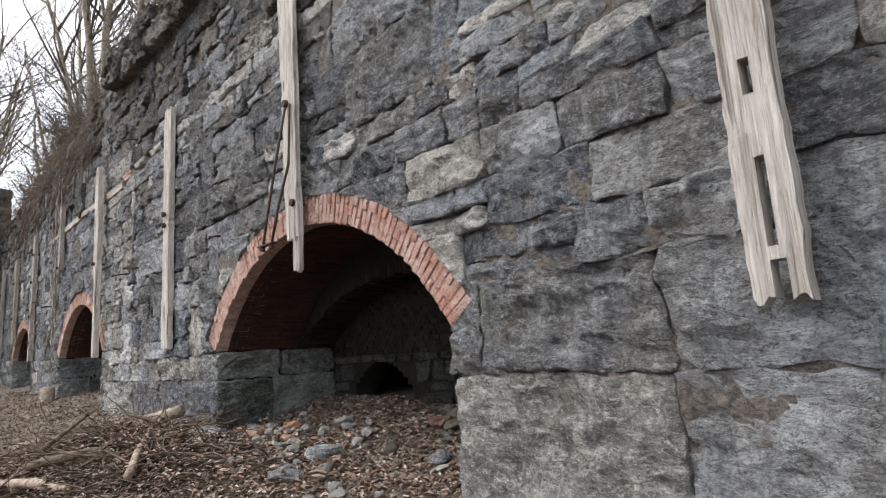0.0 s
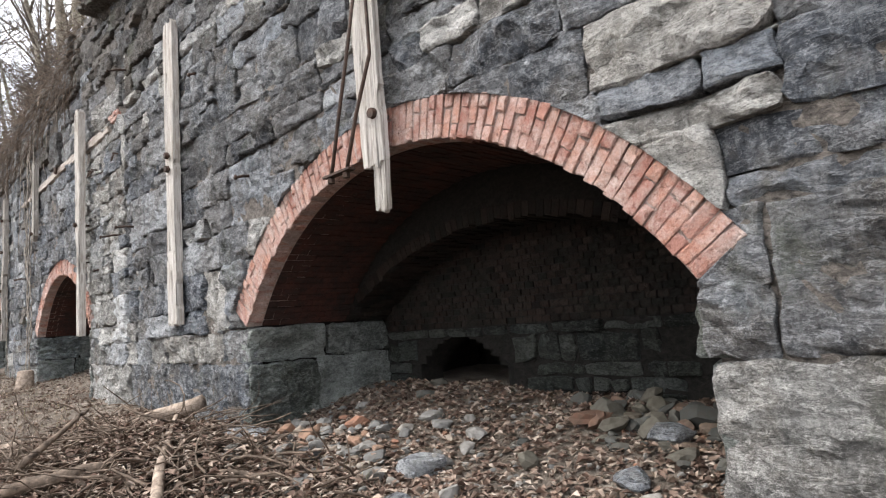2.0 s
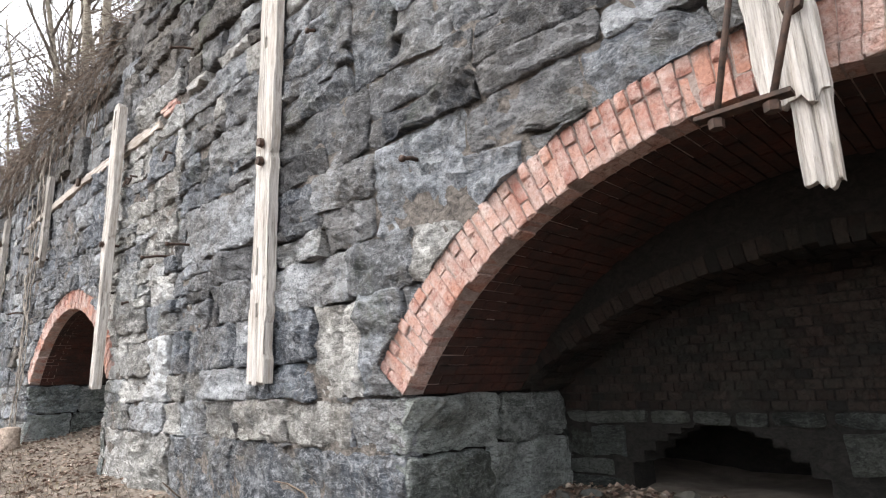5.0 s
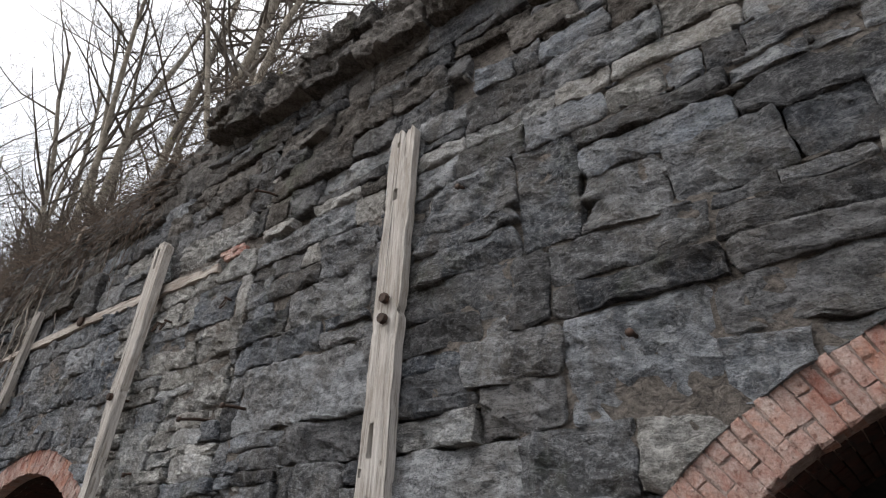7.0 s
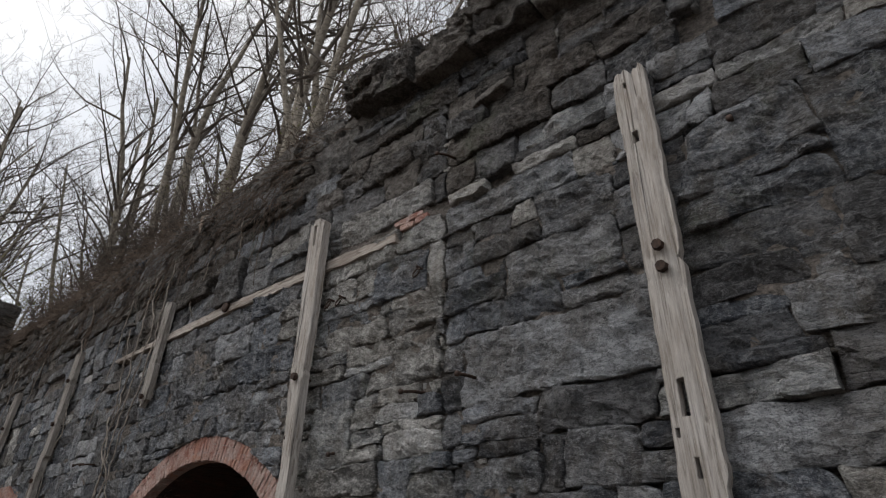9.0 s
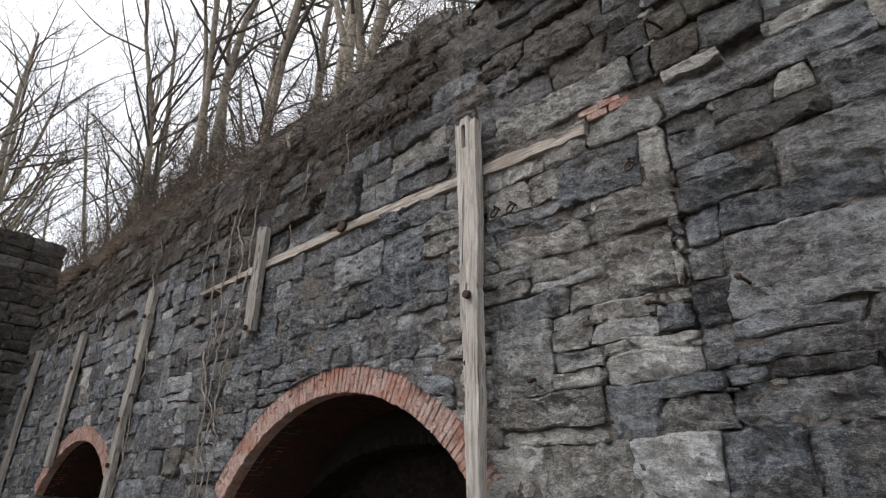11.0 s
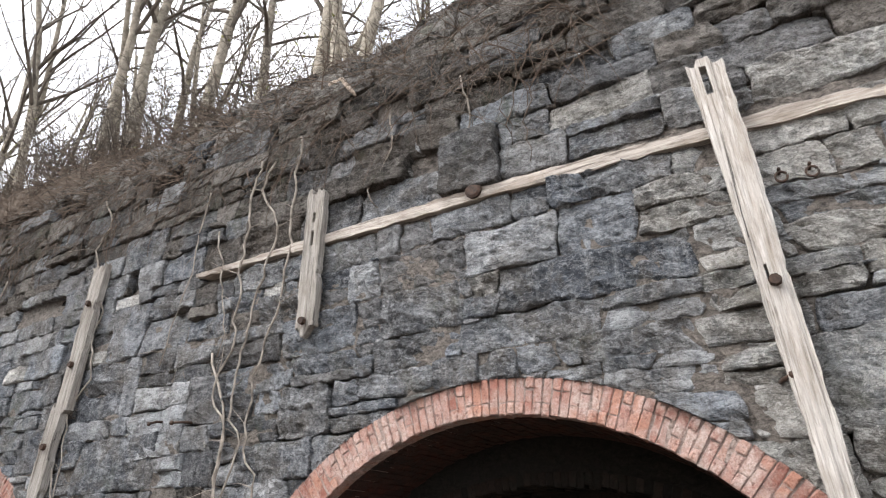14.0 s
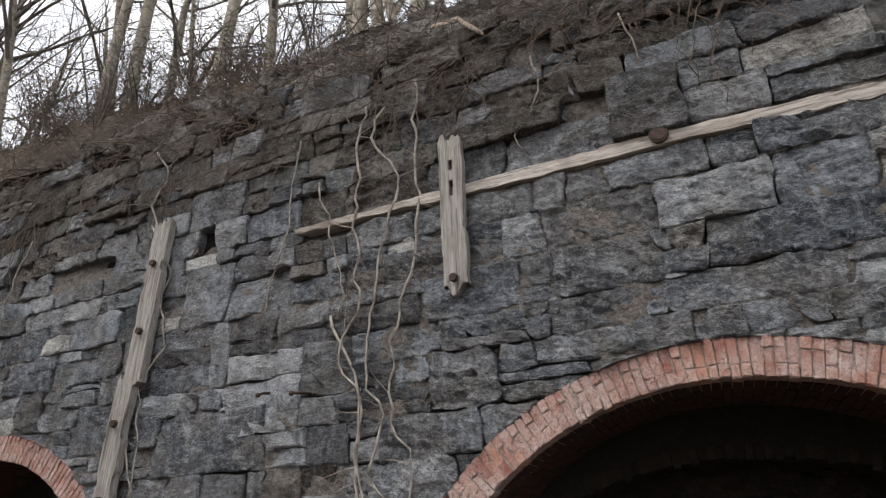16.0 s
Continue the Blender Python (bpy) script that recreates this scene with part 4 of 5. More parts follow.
timber(17.97, 18.22, 4.11, 5.95, DARK_WOOD, "short grey timber post with a pointed foot", 5, 0.09, 2.99, point=0.16, holes=slot(5.5, 5.6, 4.11, 5.95, 4, 2) + slot(5.25, 5.32, 4.11, 5.95, 4, 2), bolts=(0.1,))
timber(22.06, 22.33, 3.8, 5.93, DARK_WOOD, "grey rotten timber post wound with vines", 6, 0.1, 2.98)
timber(22.16, 22.42, 2.0, 3.9, DARK_WOOD, "grey lower timber post wound with vines", 7, 0.1, 2.98)
timber(26.0, 26.3, 2.7, 5.75, DARK_WOOD, "grey weathered timber post", 8, 0.1, 2.98)
timber(29.8, 30.1, 2.2, 5.95, DARK_WOOD, "grey weathered timber post near the return wall", 9, 0.1, 2.98)

# return wall at the far end
far = thing("wall_north", "dark stone return wall overgrown with dry vines", "wall", "structure")
fp = Pile()
r = random.Random(77)
z = 0.0
while z < 9.6:
    h = r.uniform(0.3, 0.5)
    x = 3.3
    while x > -9:
        ln = r.uniform(0.5, 1.2)
        p, f = stone_shape(0, ln - 0.02, z + 0.01, z + h - 0.01, r.uniform(0, 0.12), 0.12, r.uniform(0, 900), 1.3)
        fp.add(np.stack([x - p[:, 0], WALL_END - p[:, 1], p[:, 2]], 1), f)
        x -= ln
    z += h
box_piece(fp, (-9, WALL_END + 0.08, 0), (3.3, WALL_END + 0.9, 9.5))
part("stones", fp.mesh("stones", BROWN_STONE), far, kind="stuff")

# horizontal timber in the masonry
beam = thing("timber_beam", "long pale horizontal timber let into the masonry", "beam", at=(WALL_X - 0.03, 15.8, 5.28))
bp = Pile()
r = random.Random(3)
n = 60
bv = []
for k in range(n + 1):
    y = 12.45 + (20.1 - 12.45) * k / n
    zc = 5.29 - 0.045 * max(0.0, 16.0 - y) + 0.008 * max(0.0, y - 16.0)
    hh = 0.062 * (1 - 0.55 * smooth(17.5, 20.1, y)) + 0.012 * r.uniform(-1, 1)
    for dx, dz in ((-0.065, -hh), (-0.075, hh * 0.9), (0.2, hh), (0.2, -hh)):
        bv.append((WALL_X + dx + 0.01 * r.uniform(-1, 1), y, zc + dz))
bf = [(0, 1, 2, 3)] + [(4 * k + j, 4 * k + 4 + j, 4 * k + 4 + (j + 1) % 4, 4 * k + (j + 1) % 4) for k in range(n) for j in range(4)] + [(4 * n + 3, 4 * n + 2, 4 * n + 1, 4 * n)]
bp.add(bv, bf)
part("board", bp.mesh("board", BEAM_WOOD, False, beam.location), beam, at=beam.location)

# ---- trees on the hillside ----


def grow(pile, twigs, start, way, length, radius, level, r):
    steps = 5 if level < 2 else 3
    pts, rad = [start], [radius]
    p, d = Vector(start), Vector(way).normalized()
    for k in range(steps):
        d = (d + Vector((r.uniform(-1, 1), r.uniform(-1, 1), r.uniform(-0.5, 0.9))) * (0.1 if level == 0 else 0.2)).normalized()
        p = p + d * length / steps
        pts.append(p.copy())
        rad.append(max(0.005, radius * (1 - (0.6 if level == 0 else 0.75) * (k + 1) / steps)))
    tube(pile if level < 1 else twigs, pts, rad, (7, 5, 3, 3, 3)[level], cap=False)
    if level >= 4:
        return
    kids = (10, 5, 4, 3)[level]
    for k in range(kids):
        t = r.uniform(0.35 if level == 0 else 0.25, 1.0)
        i = min(int(t * steps), steps - 1)
        at = pts[i].lerp(pts[i + 1], t * steps - i)
        base = (pts[i + 1] - pts[i]).normalized()
        side = Vector((r.uniform(-1, 1), r.uniform(-1, 1), r.uniform(-0.2, 0.7))).normalized()
        grow(pile, twigs, at, base * 0.6 + side * r.uniform(0.6, 1.1), length * r.uniform(0.28, 0.5), rad[i] * r.uniform(0.35, 0.6), level + 1, r)


def tree(seed, height, radius, lean):
    r = random.Random(seed)
    trunk, twigs = Pile(), Pile()
    grow(trunk, twigs, Vector((0, 0, -0.4)), Vector(lean), height, radius, 0, r)
    ob = thing("tree", "bare grey-barked tree in early spring on the hillside", "tree", "", "trees on the hillside")
    part("trunk", trunk.mesh("trunk", BARK), ob)
    part("crown", twigs.mesh("crown", TWIG), ob)
    return ob


kinds = [tree(1, 15, 0.17, (0.05, 0.06, 1)), tree(2, 13, 0.13, (-0.12, 0.1, 1)), tree(3, 17, 0.21, (0.0, -0.06, 1)), tree(4, 10, 0.09, (-0.2, 0.05, 1))]
r = random.Random(8)
spots = [(7.0, 38.9), (8.5, 37.8), (6.2, 28.5), (7.5, 24.9), (6.0, 20.8), (10.0, 65.4), (9.5, 31.2), (7.0, 35.6), (6.0, 29.3), (7.5, 30.0), (6.5, 26.2), (5.8, 21.3), (6.0, 20.3), (6.8, 20.3), (9.0, 26.2), (8.0, 57.3), (6.5, 34.5), (7.0, 30.0), (6.2, 21.6), (5.8, 16.3), (9.0, 73.2), (7.0, 43.0), (8.0, 41.2)]
for k in range(80):
    x, y = 8 + 26 * r.random(), r.uniform(4, 75)
    if all(math.hypot(x - q[0], y - q[1]) > 1.3 for q in spots):
        spots.append((x, y))
for k in range(38):
    spots.append((r.uniform(-14, 5.5), r.uniform(35, 68)))
for k, (x, y) in enumerate(spots):
    z = float(bank_height(np.array([max(x, 4.6)]), np.array([y]))[0]) - (0.4 if x < 3.4 else 0.0)
    m = pose(x, y, z, 0, 0, r.uniform(0, 360))
    src = kinds[k % 4]
    if k < 4:
        src.matrix_basis = m
    else:
        copy_thing(src, m)

# ---- brush, shrubs and vines ----


def arc(pile, start, way, length, radius, r, sag=0.5, steps=5, sides=3, wander=0.25):
    p, d = Vector(start), Vector(way).normalized()
    pts, rad = [p.copy()], [radius]
    for k in range(steps):
        d = (d + Vector((r.uniform(-1, 1), r.uniform(-1, 1), r.uniform(-1, 1) - sag)) * wander).normalized()
        p = p + d * length / steps
        pts.append(p.copy())
        rad.append(max(0.002, radius * (1 - 0.7 * (k + 1) / steps)))
    tube(pile, pts, rad, sides, cap=False)
    return pts


def bank_z(x, y):
    return float(bank_height(np.array([x]), np.array([y]))[0])


r = random.Random(21)
brush = Pile()
for k in range(1900):
    y = r.uniform(13.0, 33.0)
    x = r.uniform(3.0, 4.8)
    z = bank_z(max(x, 3.2), y) + r.uniform(-0.3, 0.1)
    pts = arc(brush, (x, y, z), (r.uniform(-0.9, 0.1), r.uniform(-1, 1), r.uniform(-0.6, 0.7)), r.uniform(0.4, 1.6), r.uniform(0.004, 0.011), r, 0.5)
    if r.random() < 0.5:
        arc(brush, pts[2], (r.uniform(-0.6, 0.3), r.uniform(-1, 1), r.uniform(-0.6, 0.6)), r.uniform(0.3, 0.7), 0.005, r, 0.4, 4)
for k in range(900):
    y = 14.5 + 12 * r.random() ** 1.2
    z = r.uniform(6.5, 8.3)
    arc(brush, (3.02 + 0.7 * max(0.0, z - 7.5), y, z), (r.uniform(-0.5, 0.0), r.uniform(-1, 1), r.uniform(-0.9, 0.2)), r.uniform(0.3, 1.1), r.uniform(0.003, 0.008), r, 0.7)
for k in range(260):
    y = r.uniform(2.0, 14.2)
    x = r.uniform(2.9, 3.6)
    arc(brush, (x, y, 8.25 + r.uniform(0, 0.5)), (r.uniform(-0.7, 0.2), r.uniform(-1, 1), r.uniform(-0.4, 0.8)), r.uniform(0.3, 1.0), 0.006, r, 0.5)
thing("brush", "tangle of dry brown brambles over the broken wall top", "brush", "stuff", data=brush.mesh("brush", BRAMBLE))


def shrub(seed, stems, height):
    r = random.Random(seed)
    p = Pile()
    for k in range(stems):
        w = r.uniform(0, 6.28)
        lean = r.uniform(0.15, 0.9)
        pts = arc(p, (0.1 * math.cos(w), 0.1 * math.sin(w), -0.2), (lean * math.cos(w), lean * math.sin(w), 1), height * r.uniform(0.6, 1.1), 0.016, r, 0.25, 7, 4, 0.16)
        for q in pts[2:]:
            for _ in range(3):
                sub = arc(p, q, (r.uniform(-1, 1), r.uniform(-1, 1), r.uniform(-0.1, 0.9)), height * r.uniform(0.15, 0.35), 0.007, r, 0.1, 4)
                arc(p, sub[2], (r.uniform(-1, 1), r.uniform(-1, 1), r.uniform(-0.2, 0.8)), height * 0.14, 0.004, r, 0.0, 3)
    ob = thing("shrub", "leafless dark shrub with arching stems at the wall top", "shrub", "", "shrubs along the wall top")
    part("crown", p.mesh("crown", TWIG), ob)
    return ob


bushes = [shrub(3, 9, 2.2), shrub(5, 12, 1.7), shrub(9, 7, 2.8)]
r = random.Random(31)
for k in range(44):
    y = (8.0 + k if k < 10 else 19.0 + 15 * (k - 10) / 34) + r.uniform(-0.5, 0.5)
    x = r.uniform(4.0, 6.4)
    m = pose(x, y, bank_z(x, y), r.uniform(-12, 12), r.uniform(-25, 5), r.uniform(0, 360))
    if k < 3:
        bushes[k].matrix_basis = m
    else:
        copy_thing(bushes[k % 3], m)

# sprinkling of young leaves low among the trees
g = np.random.default_rng(41)
N = 22000
bx, by = g.uniform(-4, 18, N), g.uniform(14, 58, N)
ok = (bx > 5.5) | (by > 34)
bx, by = bx[ok], by[ok]
c = np.stack([bx, by, bank_height(np.maximum(bx, 4.6), by) + 0.3 + 4.6 * g.random(len(bx)) ** 1.4], 1)
u = g.normal(size=c.shape)
u *= 0.05 / np.linalg.norm(u, axis=1)[:, None]
v = np.cross(u, g.normal(size=c.shape))
v *= 0.033 / np.linalg.norm(v, axis=1)[:, None]
buds = Pile()
buds.add(np.stack([c - u, c + v, c + u, c - v], 1).reshape(-1, 3), [(4 * k, 4 * k + 1, 4 * k + 2, 4 * k + 3) for k in range(len(c))])
thing("young_leaves", "scattered pale green spring leaves of undergrowth", "foliage", "stuff", data=buds.mesh("young_leaves", BUD, False))


def vine(points, radius, seed, mat=VINE):
    """A woody vine on the wall face through points (along, up)."""
    r = random.Random(seed)
    pts = []
    for (y0, z0), (y1, z1) in zip(points[:-1], points[1:]):
        n = max(2, int(abs(z1 - z0) / 0.12))
        for k in range(n):
            t = k / n
            z = z0 + (z1 - z0) * t
            stray = 0.22 * float(soft_noise([[z * 1.9, seed * 3.3, 0.5]], 6)[0]) + 0.1 * float(soft_noise([[z * 5.0, seed * 1.9, 0.5]], 16)[0]) + r.uniform(-0.012, 0.012)
            pts.append((WALL_X - 0.06 - r.uniform(0, 0.03), y0 + (y1 - y0) * t + stray, z))
    pts.append((WALL_X - 0.05, *points[-1]))
    p = Pile()
    tube(p, pts, [radius * (1 - 0.45 * k / len(pts)) for k in range(len(pts))], 5)
    for k in range(3, len(pts), 5):
        arc(p, pts[k], (-0.1, r.uniform(-1, 1), r.uniform(-0.4, 0.5)), r.uniform(0.2, 0.6), radius * 0.35, r, 0.3, 4)
    tagged(thing("vine", "dry pale woody vine clinging to the stones", "vine", "", "vines on the wall", data=p.mesh("vine", mat)))


GROUND_AT = 0.85
for k, pts in enumerate((
    ((19.67, 5.9), (19.67, 5.04), (19.48, 4.15)), ((18.98, 6.7), (18.89, 5.27), (19.07, 4.14), (19.01, 3.13), (18.86, 2.0), (18.8, GROUND_AT)),
    ((19.3, 6.8), (19.24, 4.17), (19.08, 2.45), (19.2, GROUND_AT)), ((18.56, 6.96), (18.5, 6.12), (18.55, 4.78), (18.68, 4.07), (18.72, 2.43), (18.9, GROUND_AT)),
    ((17.21, 6.75), (17.27, 5.5)), ((16.12, 6.9), (16.13, 5.45)), ((20.16, 6.6), (20.36, 4.91), (20.5, 4.2)), ((22.8, 7.3), (22.42, 6.1), (22.0, 4.6), (22.1, 3.2), (21.95, 2.4), (21.9, GROUND_AT)),
    ((22.5, 6.0), (21.95, 5.2), (22.3, 4.2), (21.9, 3.0), (22.2, 2.0)), ((19.5, 4.2), (19.2, 3.3), (19.15, 2.2), (19.3, GROUND_AT)), ((27.4, 6.8), (27.2, 4.5), (27.5, 2.5)), ((28.6, 6.5), (28.3, 4.0), (28.5, 2.0)), ((25.2, 6.4), (25.4, 5.0)))):
    vine(pts, 0.016 if k in (1, 2, 3, 7, 9) else 0.012, k)
r = random.Random(17)
for k in range(34):
    y = r.uniform(15.0, 29.0)
    z = r.uniform(6.6, 7.4)
    vine(((y, z), (y + r.uniform(-0.3, 0.3), z - r.uniform(0.5, 1.5))), r.uniform(0.004, 0.009), 100 + k, BRAMBLE)

# ---- iron in the wall ----


def spike(y, z, length, drop, aside):
    p = Pile()
    tube(p, [(WALL_X + 0.08, y, z), (WALL_X - length * 0.5, y + aside * 0.5, z - drop * 0.4), (WALL_X - length, y + aside, z - drop)], [0.016, 0.015, 0.013], 6)
    tube(p, [(WALL_X - length + 0.012, y + aside, z - drop), (WALL_X - length - 0.012, y + aside, z - drop)], [0.024, 0.026], 7)
    thing("iron_spike", "rusty iron spike driven into the stone", "spike", "", "iron spikes in the wall", data=p.mesh("iron_spike", IRON))


for q in ((11.95, 3.3, 0.3, 0.06, 0.02), (11.35, 3.32, 0.26, 0.03, 0.0), (7.68, 3.22, 0.17, 0.05, -0.03), (11.6, 5.85, 0.28, 0.08, 0.05), (19.75, 3.45, 0.2, 0.03, 0.1), (20.3, 3.52, 0.16, 0.06, 0.0), (8.9, 4.78, 0.12, 0.05, 0.0), (13.17, 2.9, 0.1, 0.03, 0.0), (13.9, 3.1, 0.2, 0.0, -0.1)):
    spike(*q)


def ring_bolt(y, z):
    p = Pile()
    c = Vector((WALL_X - 0.11, y, z - 0.03))
    loop = [c + Vector((0.02 * math.sin(w), 0.04 * math.cos(w), 0.055 * math.sin(w))) for w in np.linspace(0, 6.28, 15)]
    tube(p, loop, [0.01] * len(loop), 6, cap=False)
    tube(p, [(WALL_X + 0.06, y, z + 0.05), (WALL_X - 0.11, y, z + 0.045)], [0.014, 0.014], 6)
    thing("ring_bolt", "rusty iron ring bolt hanging from the stone", "ring bolt", "", "iron ring bolts", data=p.mesh("ring_bolt", IRON))


for y, z in ((12.05, 4.56), (13.3, 4.6), (13.5, 4.62)):
    ring_bolt(y, z)

knob = Pile()
tube(knob, [(WALL_X + 0.05, 16.07, 5.31), (WALL_X - 0.1, 16.07, 5.31)], [0.03, 0.03], 8)
tube(knob, [(WALL_X - 0.08, 16.07, 5.31), (WALL_X - 0.11, 16.07, 5.31), (WALL_X - 0.125, 16.07, 5.31)], [0.085, 0.09, 0.06], 12)
thing("iron_washer", "round rusty iron washer and bolt on the timber beam", "washer", data=knob.mesh("iron_washer", IRON, False))

stirrup = thing("iron_stirrup", "rusty iron hanger of two slanting rods before the split post", "hanger", at=(2.72, 5.56, 2.67))
for rod in (((2.72, 5.66, 2.66), (2.75, 5.57, 3.1), (2.79, 5.48, 3.56), (2.9, 5.46, 4.2)), ((2.72, 5.47, 2.66), (2.75, 5.36, 3.05), (2.8, 5.22, 3.48), (2.9, 5.36, 4.2))):
    p = Pile()
    tube(p, rod, [0.014] * 4, 6)
    part("rod", p.mesh("rod", IRON, True, stirrup.location), stirrup, at=stirrup.location)
    p = Pile()
    tube(p, [(2.72, rod[0][1], 2.63), (2.72, rod[0][1], 2.665)], [0.028, 0.03], 6)
    part("nut", p.mesh("nut", IRON, False, stirrup.location), stirrup, at=stirrup.location)
p = Pile()
box_piece(p, (2.69, 5.4, 2.675), (2.75, 5.73, 2.692))
part("bar", p.mesh("bar", IRON, False, stirrup.location), stirrup, at=stirrup.location)

# loose bricks packed into a hollow of the wall
for k, (y, z) in enumerate(((12.1, 5.26), (12.33, 5.255), (12.2, 5.335), (12.42, 5.33))):
    ob = thing("loose_brick", "broken red brick wedged in a hollow of the wall", "brick", "", "loose bricks", at=(WALL_X + 0.05, y, z), data=LONG[k % 4])
    ob.rotation_euler = (0.0, 0.05 * k, radians(90 + 4 * k))

# ---- ground: rubble, leaves, brush pile ----


def floor_z(x, y):
    return float(ground_height(np.array([x]), np.array([y]))[0])


def rock_mesh(seed):
    bm = bmesh.new()
    bmesh.ops.create_icosphere(bm, subdivisions=2, radius=1.0)
    r = np.random.default_rng(seed)
    planes = [Vector(q).normalized() for q in r.normal(size=(9, 3))]
    for v in bm.verts:
        for q in planes:
            d = v.co.dot(q) - 0.62
            if d > 0:
                v.co -= q * d
    co = np.array([v.co for v in bm.verts])
    n = fractal(co * 2.2 + seed, 2, 3)
    for v, k in zip(bm.verts, n):
        v.co *= 1 + 0.1 * k
        v.co.z *= 0.75
    me = bpy.data.meshes.new("rock")
    bm.to_mesh(me)
    bm.free()
    me.materials.append(RUBBLE)
    return me


ROCKS = [rock_mesh(k) for k in range(7)]
# copies of the rocks with the vault's shade painted into their colour
SHADED_ROCKS = [q.copy() for q in ROCKS]
for q in SHADED_ROCKS:
    q.materials[0] = SHADED_RUBBLE
BOULDERS = [q.copy() for q in ROCKS[:4]]
for q in BOULDERS:
    q.materials[0] = STONE
r = random.Random(13)
n = 0
while n < 270:
    pick = r.random()
    if pick < 0.45:
        x, y = r.gauss(3.2, 0.45), r.gauss(6.6, 0.65)
    elif pick < 0.75:
        x, y = r.gauss(4.4, 0.25), r.gauss(4.2, 0.5)
    else:
        x, y = r.uniform(2.2, 4.8), r.uniform(3.5, 7.7)
    if not (3.45 < y < 7.65 and 2.0 < x < 4.8):
        continue
    size = 0.03 + 0.08 * r.random() ** 2 + (0.03 if x > 4.1 and y < 4.9 else 0.0)
    # rocks under the vault take the copies coloured as if in shade
    ob = thing("rock", "broken stone heaped at the vault's foot, vault shade in its dark colour" if x > 4.1 or (x > 3.5 and y < 5.2) else "rough broken stone lying among dead leaves", "rock", "", "rubble before the arch", at=(x, y, floor_z(x, y) + size * 0.35), data=r.choice(SHADED_ROCKS if x > 4.1 or (x > 3.5 and y < 5.2) else ROCKS))
    ob.scale = (size * r.uniform(0.8, 1.5), size * r.uniform(0.8, 1.4), size * r.uniform(0.7, 1.1))
    ob.rotation_euler = (r.uniform(-0.4, 0.4), r.uniform(-0.4, 0.4), r.uniform(0, 6))
    n += 1
for x, y, size, label in ((2.75, 7.25, 0.24, "large pale flat boulder by the brush pile"), (3.25, 5.5, 0.19, "blue-grey cracked boulder on the rubble"), (4.1, 4.0, 0.17, "grey boulder on the rubble"), (3.5, 3.95, 0.14, "flat dark grey slab on the rubble"), (2.9, 6.5, 0.13, "pale boulder on the rubble"), (2.55, 4.9, 0.18, "half-buried pale boulder in leaves")):
    ob = thing("boulder", label, "boulder", "", "boulders", at=(x, y, floor_z(x, y) + size * 0.3), data=r.choice(BOULDERS))
    ob.scale = (size * 0.95, size * 1.15, size * 0.7)
    ob.rotation_euler = (0.1, 0.1, r.uniform(0, 6))
pebbles = Pile()
rock_v = [np.array([v.co for v in q.vertices]) for q in ROCKS[:3]]
rock_f = [[tuple(f.vertices) for f in q.polygons] for q in ROCKS[:3]]
for k in range(700):
    x, y = r.uniform(1.8, 4.85), r.uniform(3.4, 7.7)
    c, size = r.randrange(3), r.uniform(0.012, 0.035)
    pebbles.add(rock_v[c] * size * np.array([r.uniform(0.8, 1.4), r.uniform(0.8, 1.4), 1]) + np.array([x, y, floor_z(x, y) + 0.01]), rock_f[c])
thing("gravel", "small broken stones and brick chips in the soil", "gravel", "stuff", data=pebbles.mesh("gravel", RUBBLE, False))

g = np.random.default_rng(5)
N = 60000
lx, ly = g.uniform(-0.8, 4.85, N), np.where(g.random(N) < 0.75, g.uniform(2.5, 11.0, N), g.uniform(9, 24, N))
keep = (lx < 3.05) | np.any([np.abs(ly - a[0]) < a[1] - 0.05 for a in ARCHES], axis=0)
lx, ly = lx[keep], ly[keep]
px, py = g.normal(1.75, 0.65, 9000), g.normal(7.6, 1.3, 9000)
lx, ly = np.concatenate([lx, px[px < 3.0]]), np.concatenate([ly, py[px < 3.0]])
lz = ground_height(lx, ly)
lz[-int((px < 3.0).sum()):] += g.uniform(0.0, 0.14, int((px < 3.0).sum()))
n = len(lx)
w, size = g.uniform(0, 6.28, n), g.uniform(0.014, 0.046, n)
u = np.stack([np.cos(w), np.sin(w), g.uniform(-0.3, 0.3, n)], 1) * size[:, None]
v = np.stack([-np.sin(w), np.cos(w), g.uniform(-0.3, 0.3, n)], 1) * (size * g.uniform(0.4, 0.75, n))[:, None]
c = np.stack([lx, ly, lz + g.uniform(0.006, 0.03, n)], 1)
curl = np.stack([0 * w, 0 * w, size * g.uniform(-0.2, 0.85, n)], 1)
lv = np.stack([c - u, c - 0.2 * u + v + curl, c + u, c - 0.2 * u - v + curl, c], 1).reshape(-1, 3)
lf = [q for b in range(0, 5 * n, 5) for q in ((b, b + 4, b + 1), (b + 4, b + 2, b + 1), (b, b + 3, b + 4), (b + 4, b + 3, b + 2))]
leaves = Pile()
leaves.add(lv, lf)
thing("leaf_litter", "thick litter of curled brown dead leaves", "leaves", "stuff", data=leaves.mesh("leaf_litter", LEAF, False))

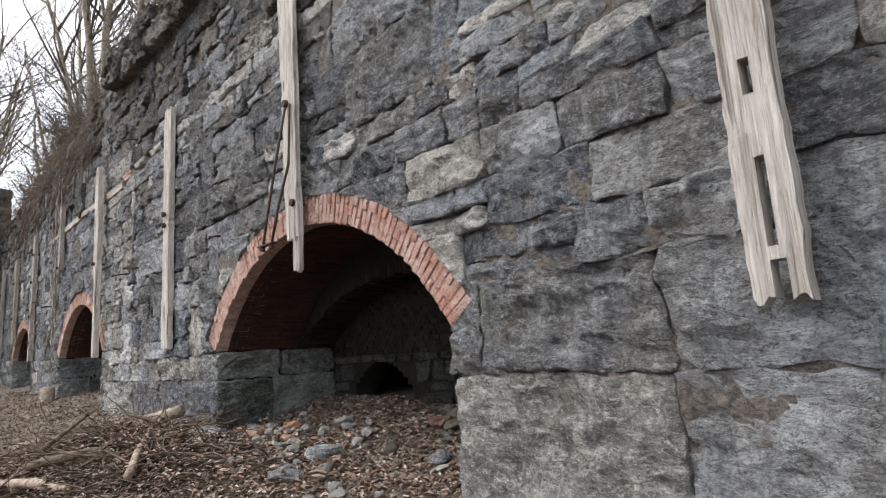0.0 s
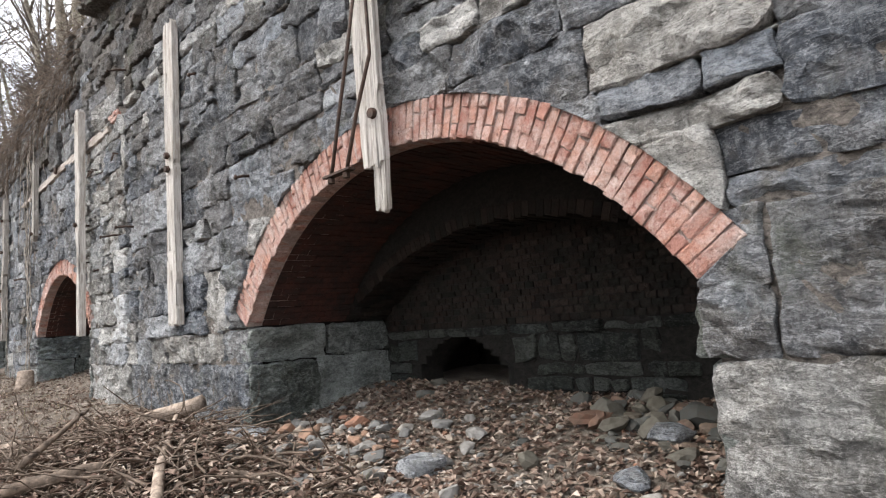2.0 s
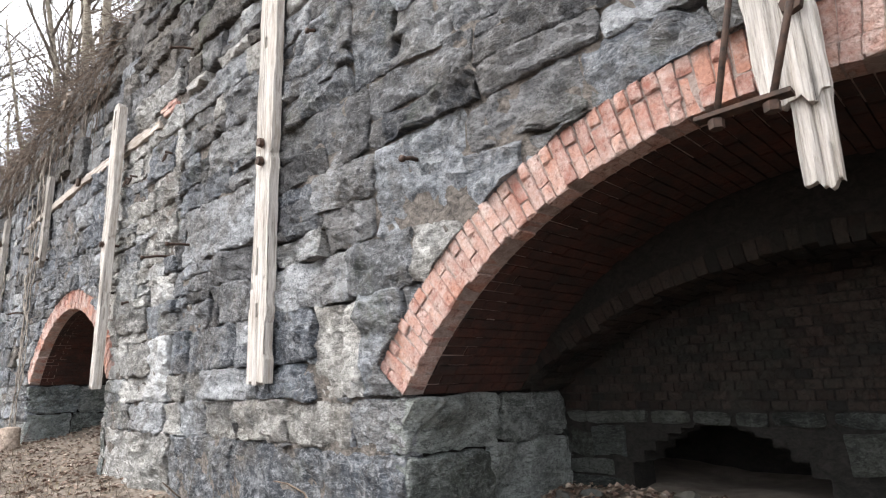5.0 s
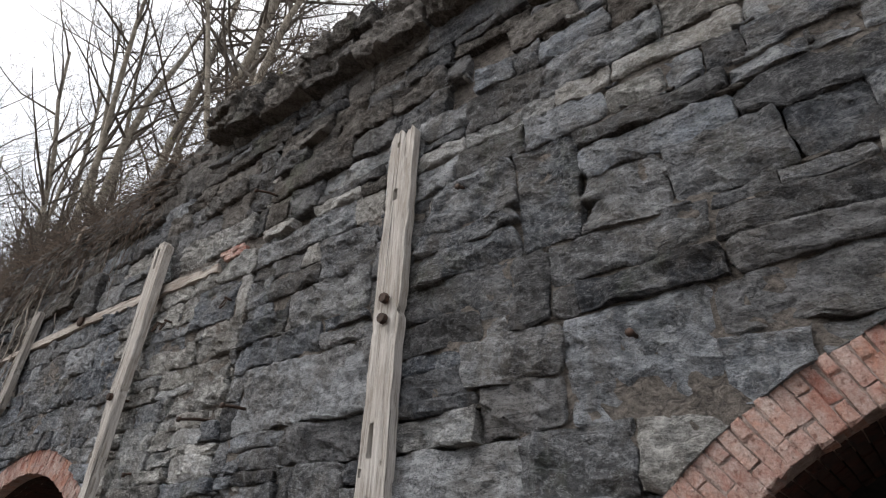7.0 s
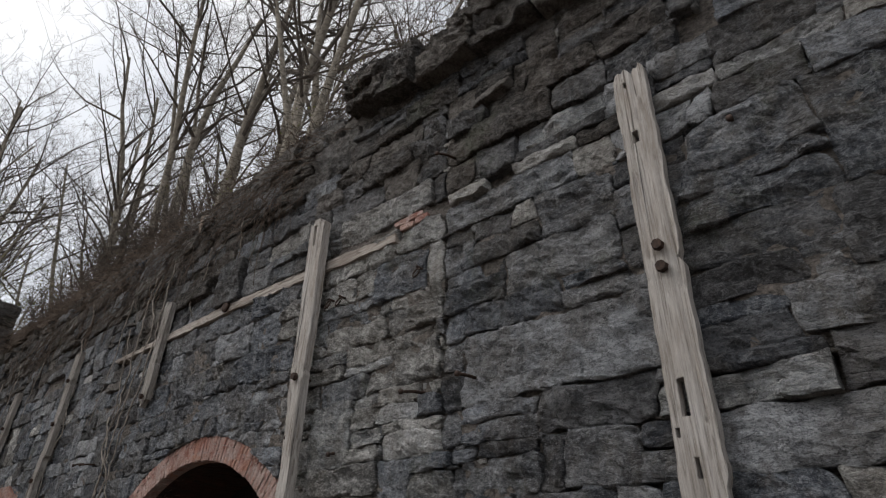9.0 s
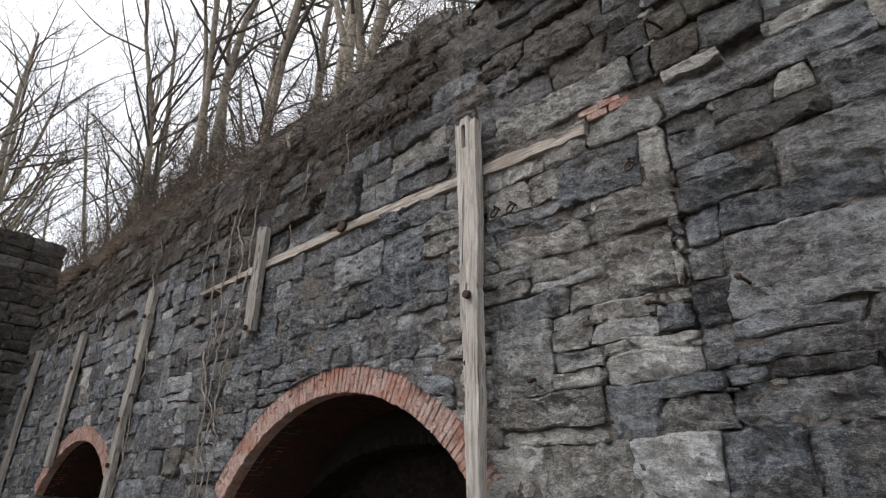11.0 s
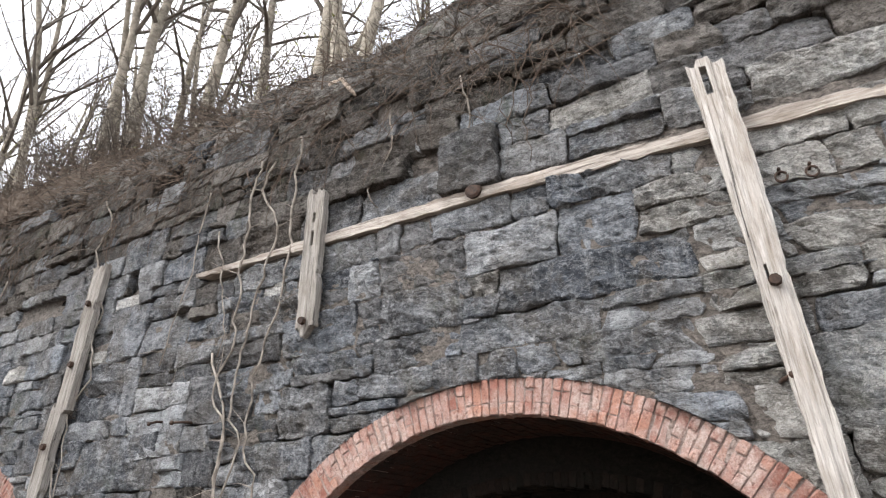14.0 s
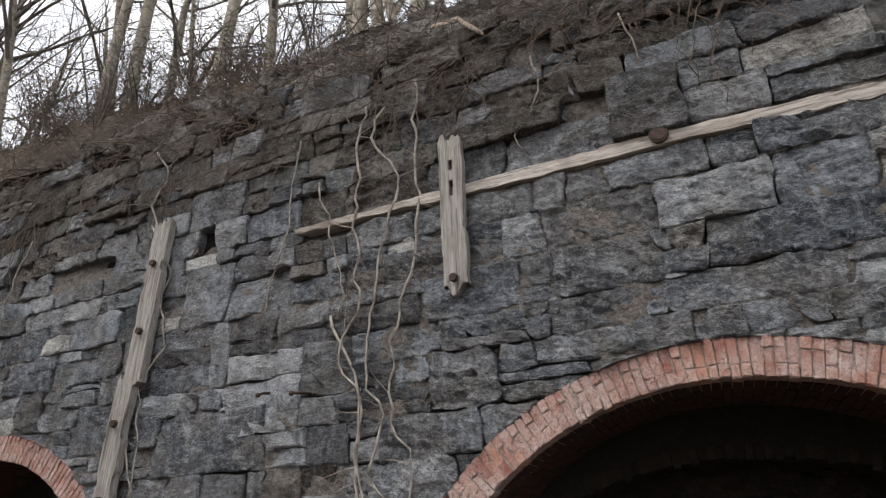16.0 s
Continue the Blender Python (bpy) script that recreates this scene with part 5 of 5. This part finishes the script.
# sticks heaped before the pier
r = random.Random(19)
pile = Pile()
for k in range(800):
    x, y = r.gauss(1.75, 0.6), r.gauss(7.6, 1.2)
    if x > 2.9:
        continue
    z = floor_z(x, y) + r.uniform(0.0, 0.16)
    w = r.uniform(0, 6.28)
    arc(pile, (x, y, z), (math.cos(w), math.sin(w), r.uniform(-0.05, 0.35)), r.uniform(0.25, 0.9), r.uniform(0.004, 0.015), r, 0.25, 6, 4, 0.42)
for k in range(420):
    x, y = r.uniform(-0.5, 2.8), r.uniform(8.5, 20)
    arc(pile, (x, y, floor_z(x, y)), (r.uniform(-0.5, 0.5), r.uniform(-0.5, 0.5), 1), r.uniform(0.15, 0.6), 0.004, r, 0.2, 4)
thing("brush_pile", "heap of dry broken sticks and twigs on the ground", "brush pile", "stuff", data=pile.mesh("brush_pile", STICK))


def branch(points, r0, r1, mat, label, seed, name="branch"):
    r = random.Random(seed)
    pts = []
    for p0, p1 in zip(points[:-1], points[1:]):
        for k in range(5):
            t = k / 5
            pts.append(tuple(p0[q] + (p1[q] - p0[q]) * t + r.uniform(-0.012, 0.012) for q in range(3)))
    pts.append(points[-1])
    p = Pile()
    tube(p, pts, [r0 + (r1 - r0) * k / (len(pts) - 1) + r.uniform(-0.14, 0.14) * r0 for k in range(len(pts))], 9)
    thing(name, label, name, "", "fallen branches", data=p.mesh(name, mat))


branch([(2.25, 9.2, 0.72), (2.55, 8.9, 0.82), (2.88, 8.5, 0.92)], 0.06, 0.085, LOG, "barkless broken log with an orange-brown end on the brush pile", 1, "log")
branch([(2.6, 8.4, 0.86), (2.1, 7.3, 0.78), (1.6, 6.1, 0.56)], 0.03, 0.038, LOG, "long straight branch leaning on the brush pile", 2)
branch([(0.75, 7.9, 0.45), (1.05, 7.1, 0.48), (1.25, 6.6, 0.44)], 0.05, 0.042, LOG, "thick pale branch lying on the ground", 3)
branch([(1.05, 7.6, 0.6), (1.4, 7.4, 0.66), (1.7, 7.3, 0.68)], 0.05, 0.045, STICK, "thick brown branch in the brush pile", 4)
branch([(0.9, 9.6, 0.45), (1.4, 9.7, 0.56), (1.95, 9.9, 0.66)], 0.05, 0.035, STICK, "brown branch lying across the brush pile", 5)
branch([(1.2, 7.9, 0.7), (1.55, 8.0, 0.95), (1.75, 8.2, 1.05)], 0.03, 0.012, STICK, "forked branch standing up from the brush pile", 6)
branch([(2.2, 7.5, 0.75), (2.55, 7.0, 0.7), (2.85, 6.7, 0.74)], 0.022, 0.015, STICK, "curved thin branch at the heap's edge", 7)
branch([(2.3, 6.9, 0.66), (2.1, 6.4, 0.66), (2.4, 6.0, 0.6)], 0.022, 0.014, STICK, "curved thin branch at the heap's edge", 8)
branch([(1.3, 10.6, 0.52), (1.6, 10.4, 0.56)], 0.07, 0.06, LOG, "short pale piece of split wood", 9)

branch([(3.35, 18.4, 8.05), (3.08, 17.95, 7.72), (2.95, 17.62, 7.2)], 0.045, 0.02, LOG, "pale bare root hanging over the wall top", 11, "root")

stump = Pile()
z = floor_z(2.75, 17.6)
tube(stump, [(2.75, 17.6, z - 0.1), (2.75, 17.6, z + 0.06), (2.76, 17.6, z + 0.34), (2.76, 17.6, z + 0.36)], [0.24, 0.17, 0.15, 0.1], 12)
thing("tree_stump", "sawn pale tree stump beside the arch", "stump", data=stump.mesh("tree_stump", LOG))

# dry grass tufts on the path
r = random.Random(55)
grass = Pile()
for k in range(420):
    x, y = r.uniform(-0.6, 2.9), r.uniform(3.5, 24)
    z = floor_z(x, y)
    for _ in range(7):
        w, h = r.uniform(0, 6.28), r.uniform(0.04, 0.14)
        a, b = x + r.uniform(-0.06, 0.06), y + r.uniform(-0.06, 0.06)
        grass.add([(a, b, z - 0.01), (a + 0.004 * math.cos(w + 1.57), b + 0.004 * math.sin(w + 1.57), z - 0.01), (a + h * 0.7 * math.cos(w), b + h * 0.7 * math.sin(w), z + h)], [(0, 1, 2)])
thing("dry_grass", "sparse tufts of dry straw-coloured grass", "grass", "stuff", data=grass.mesh("dry_grass", GRASS, False))
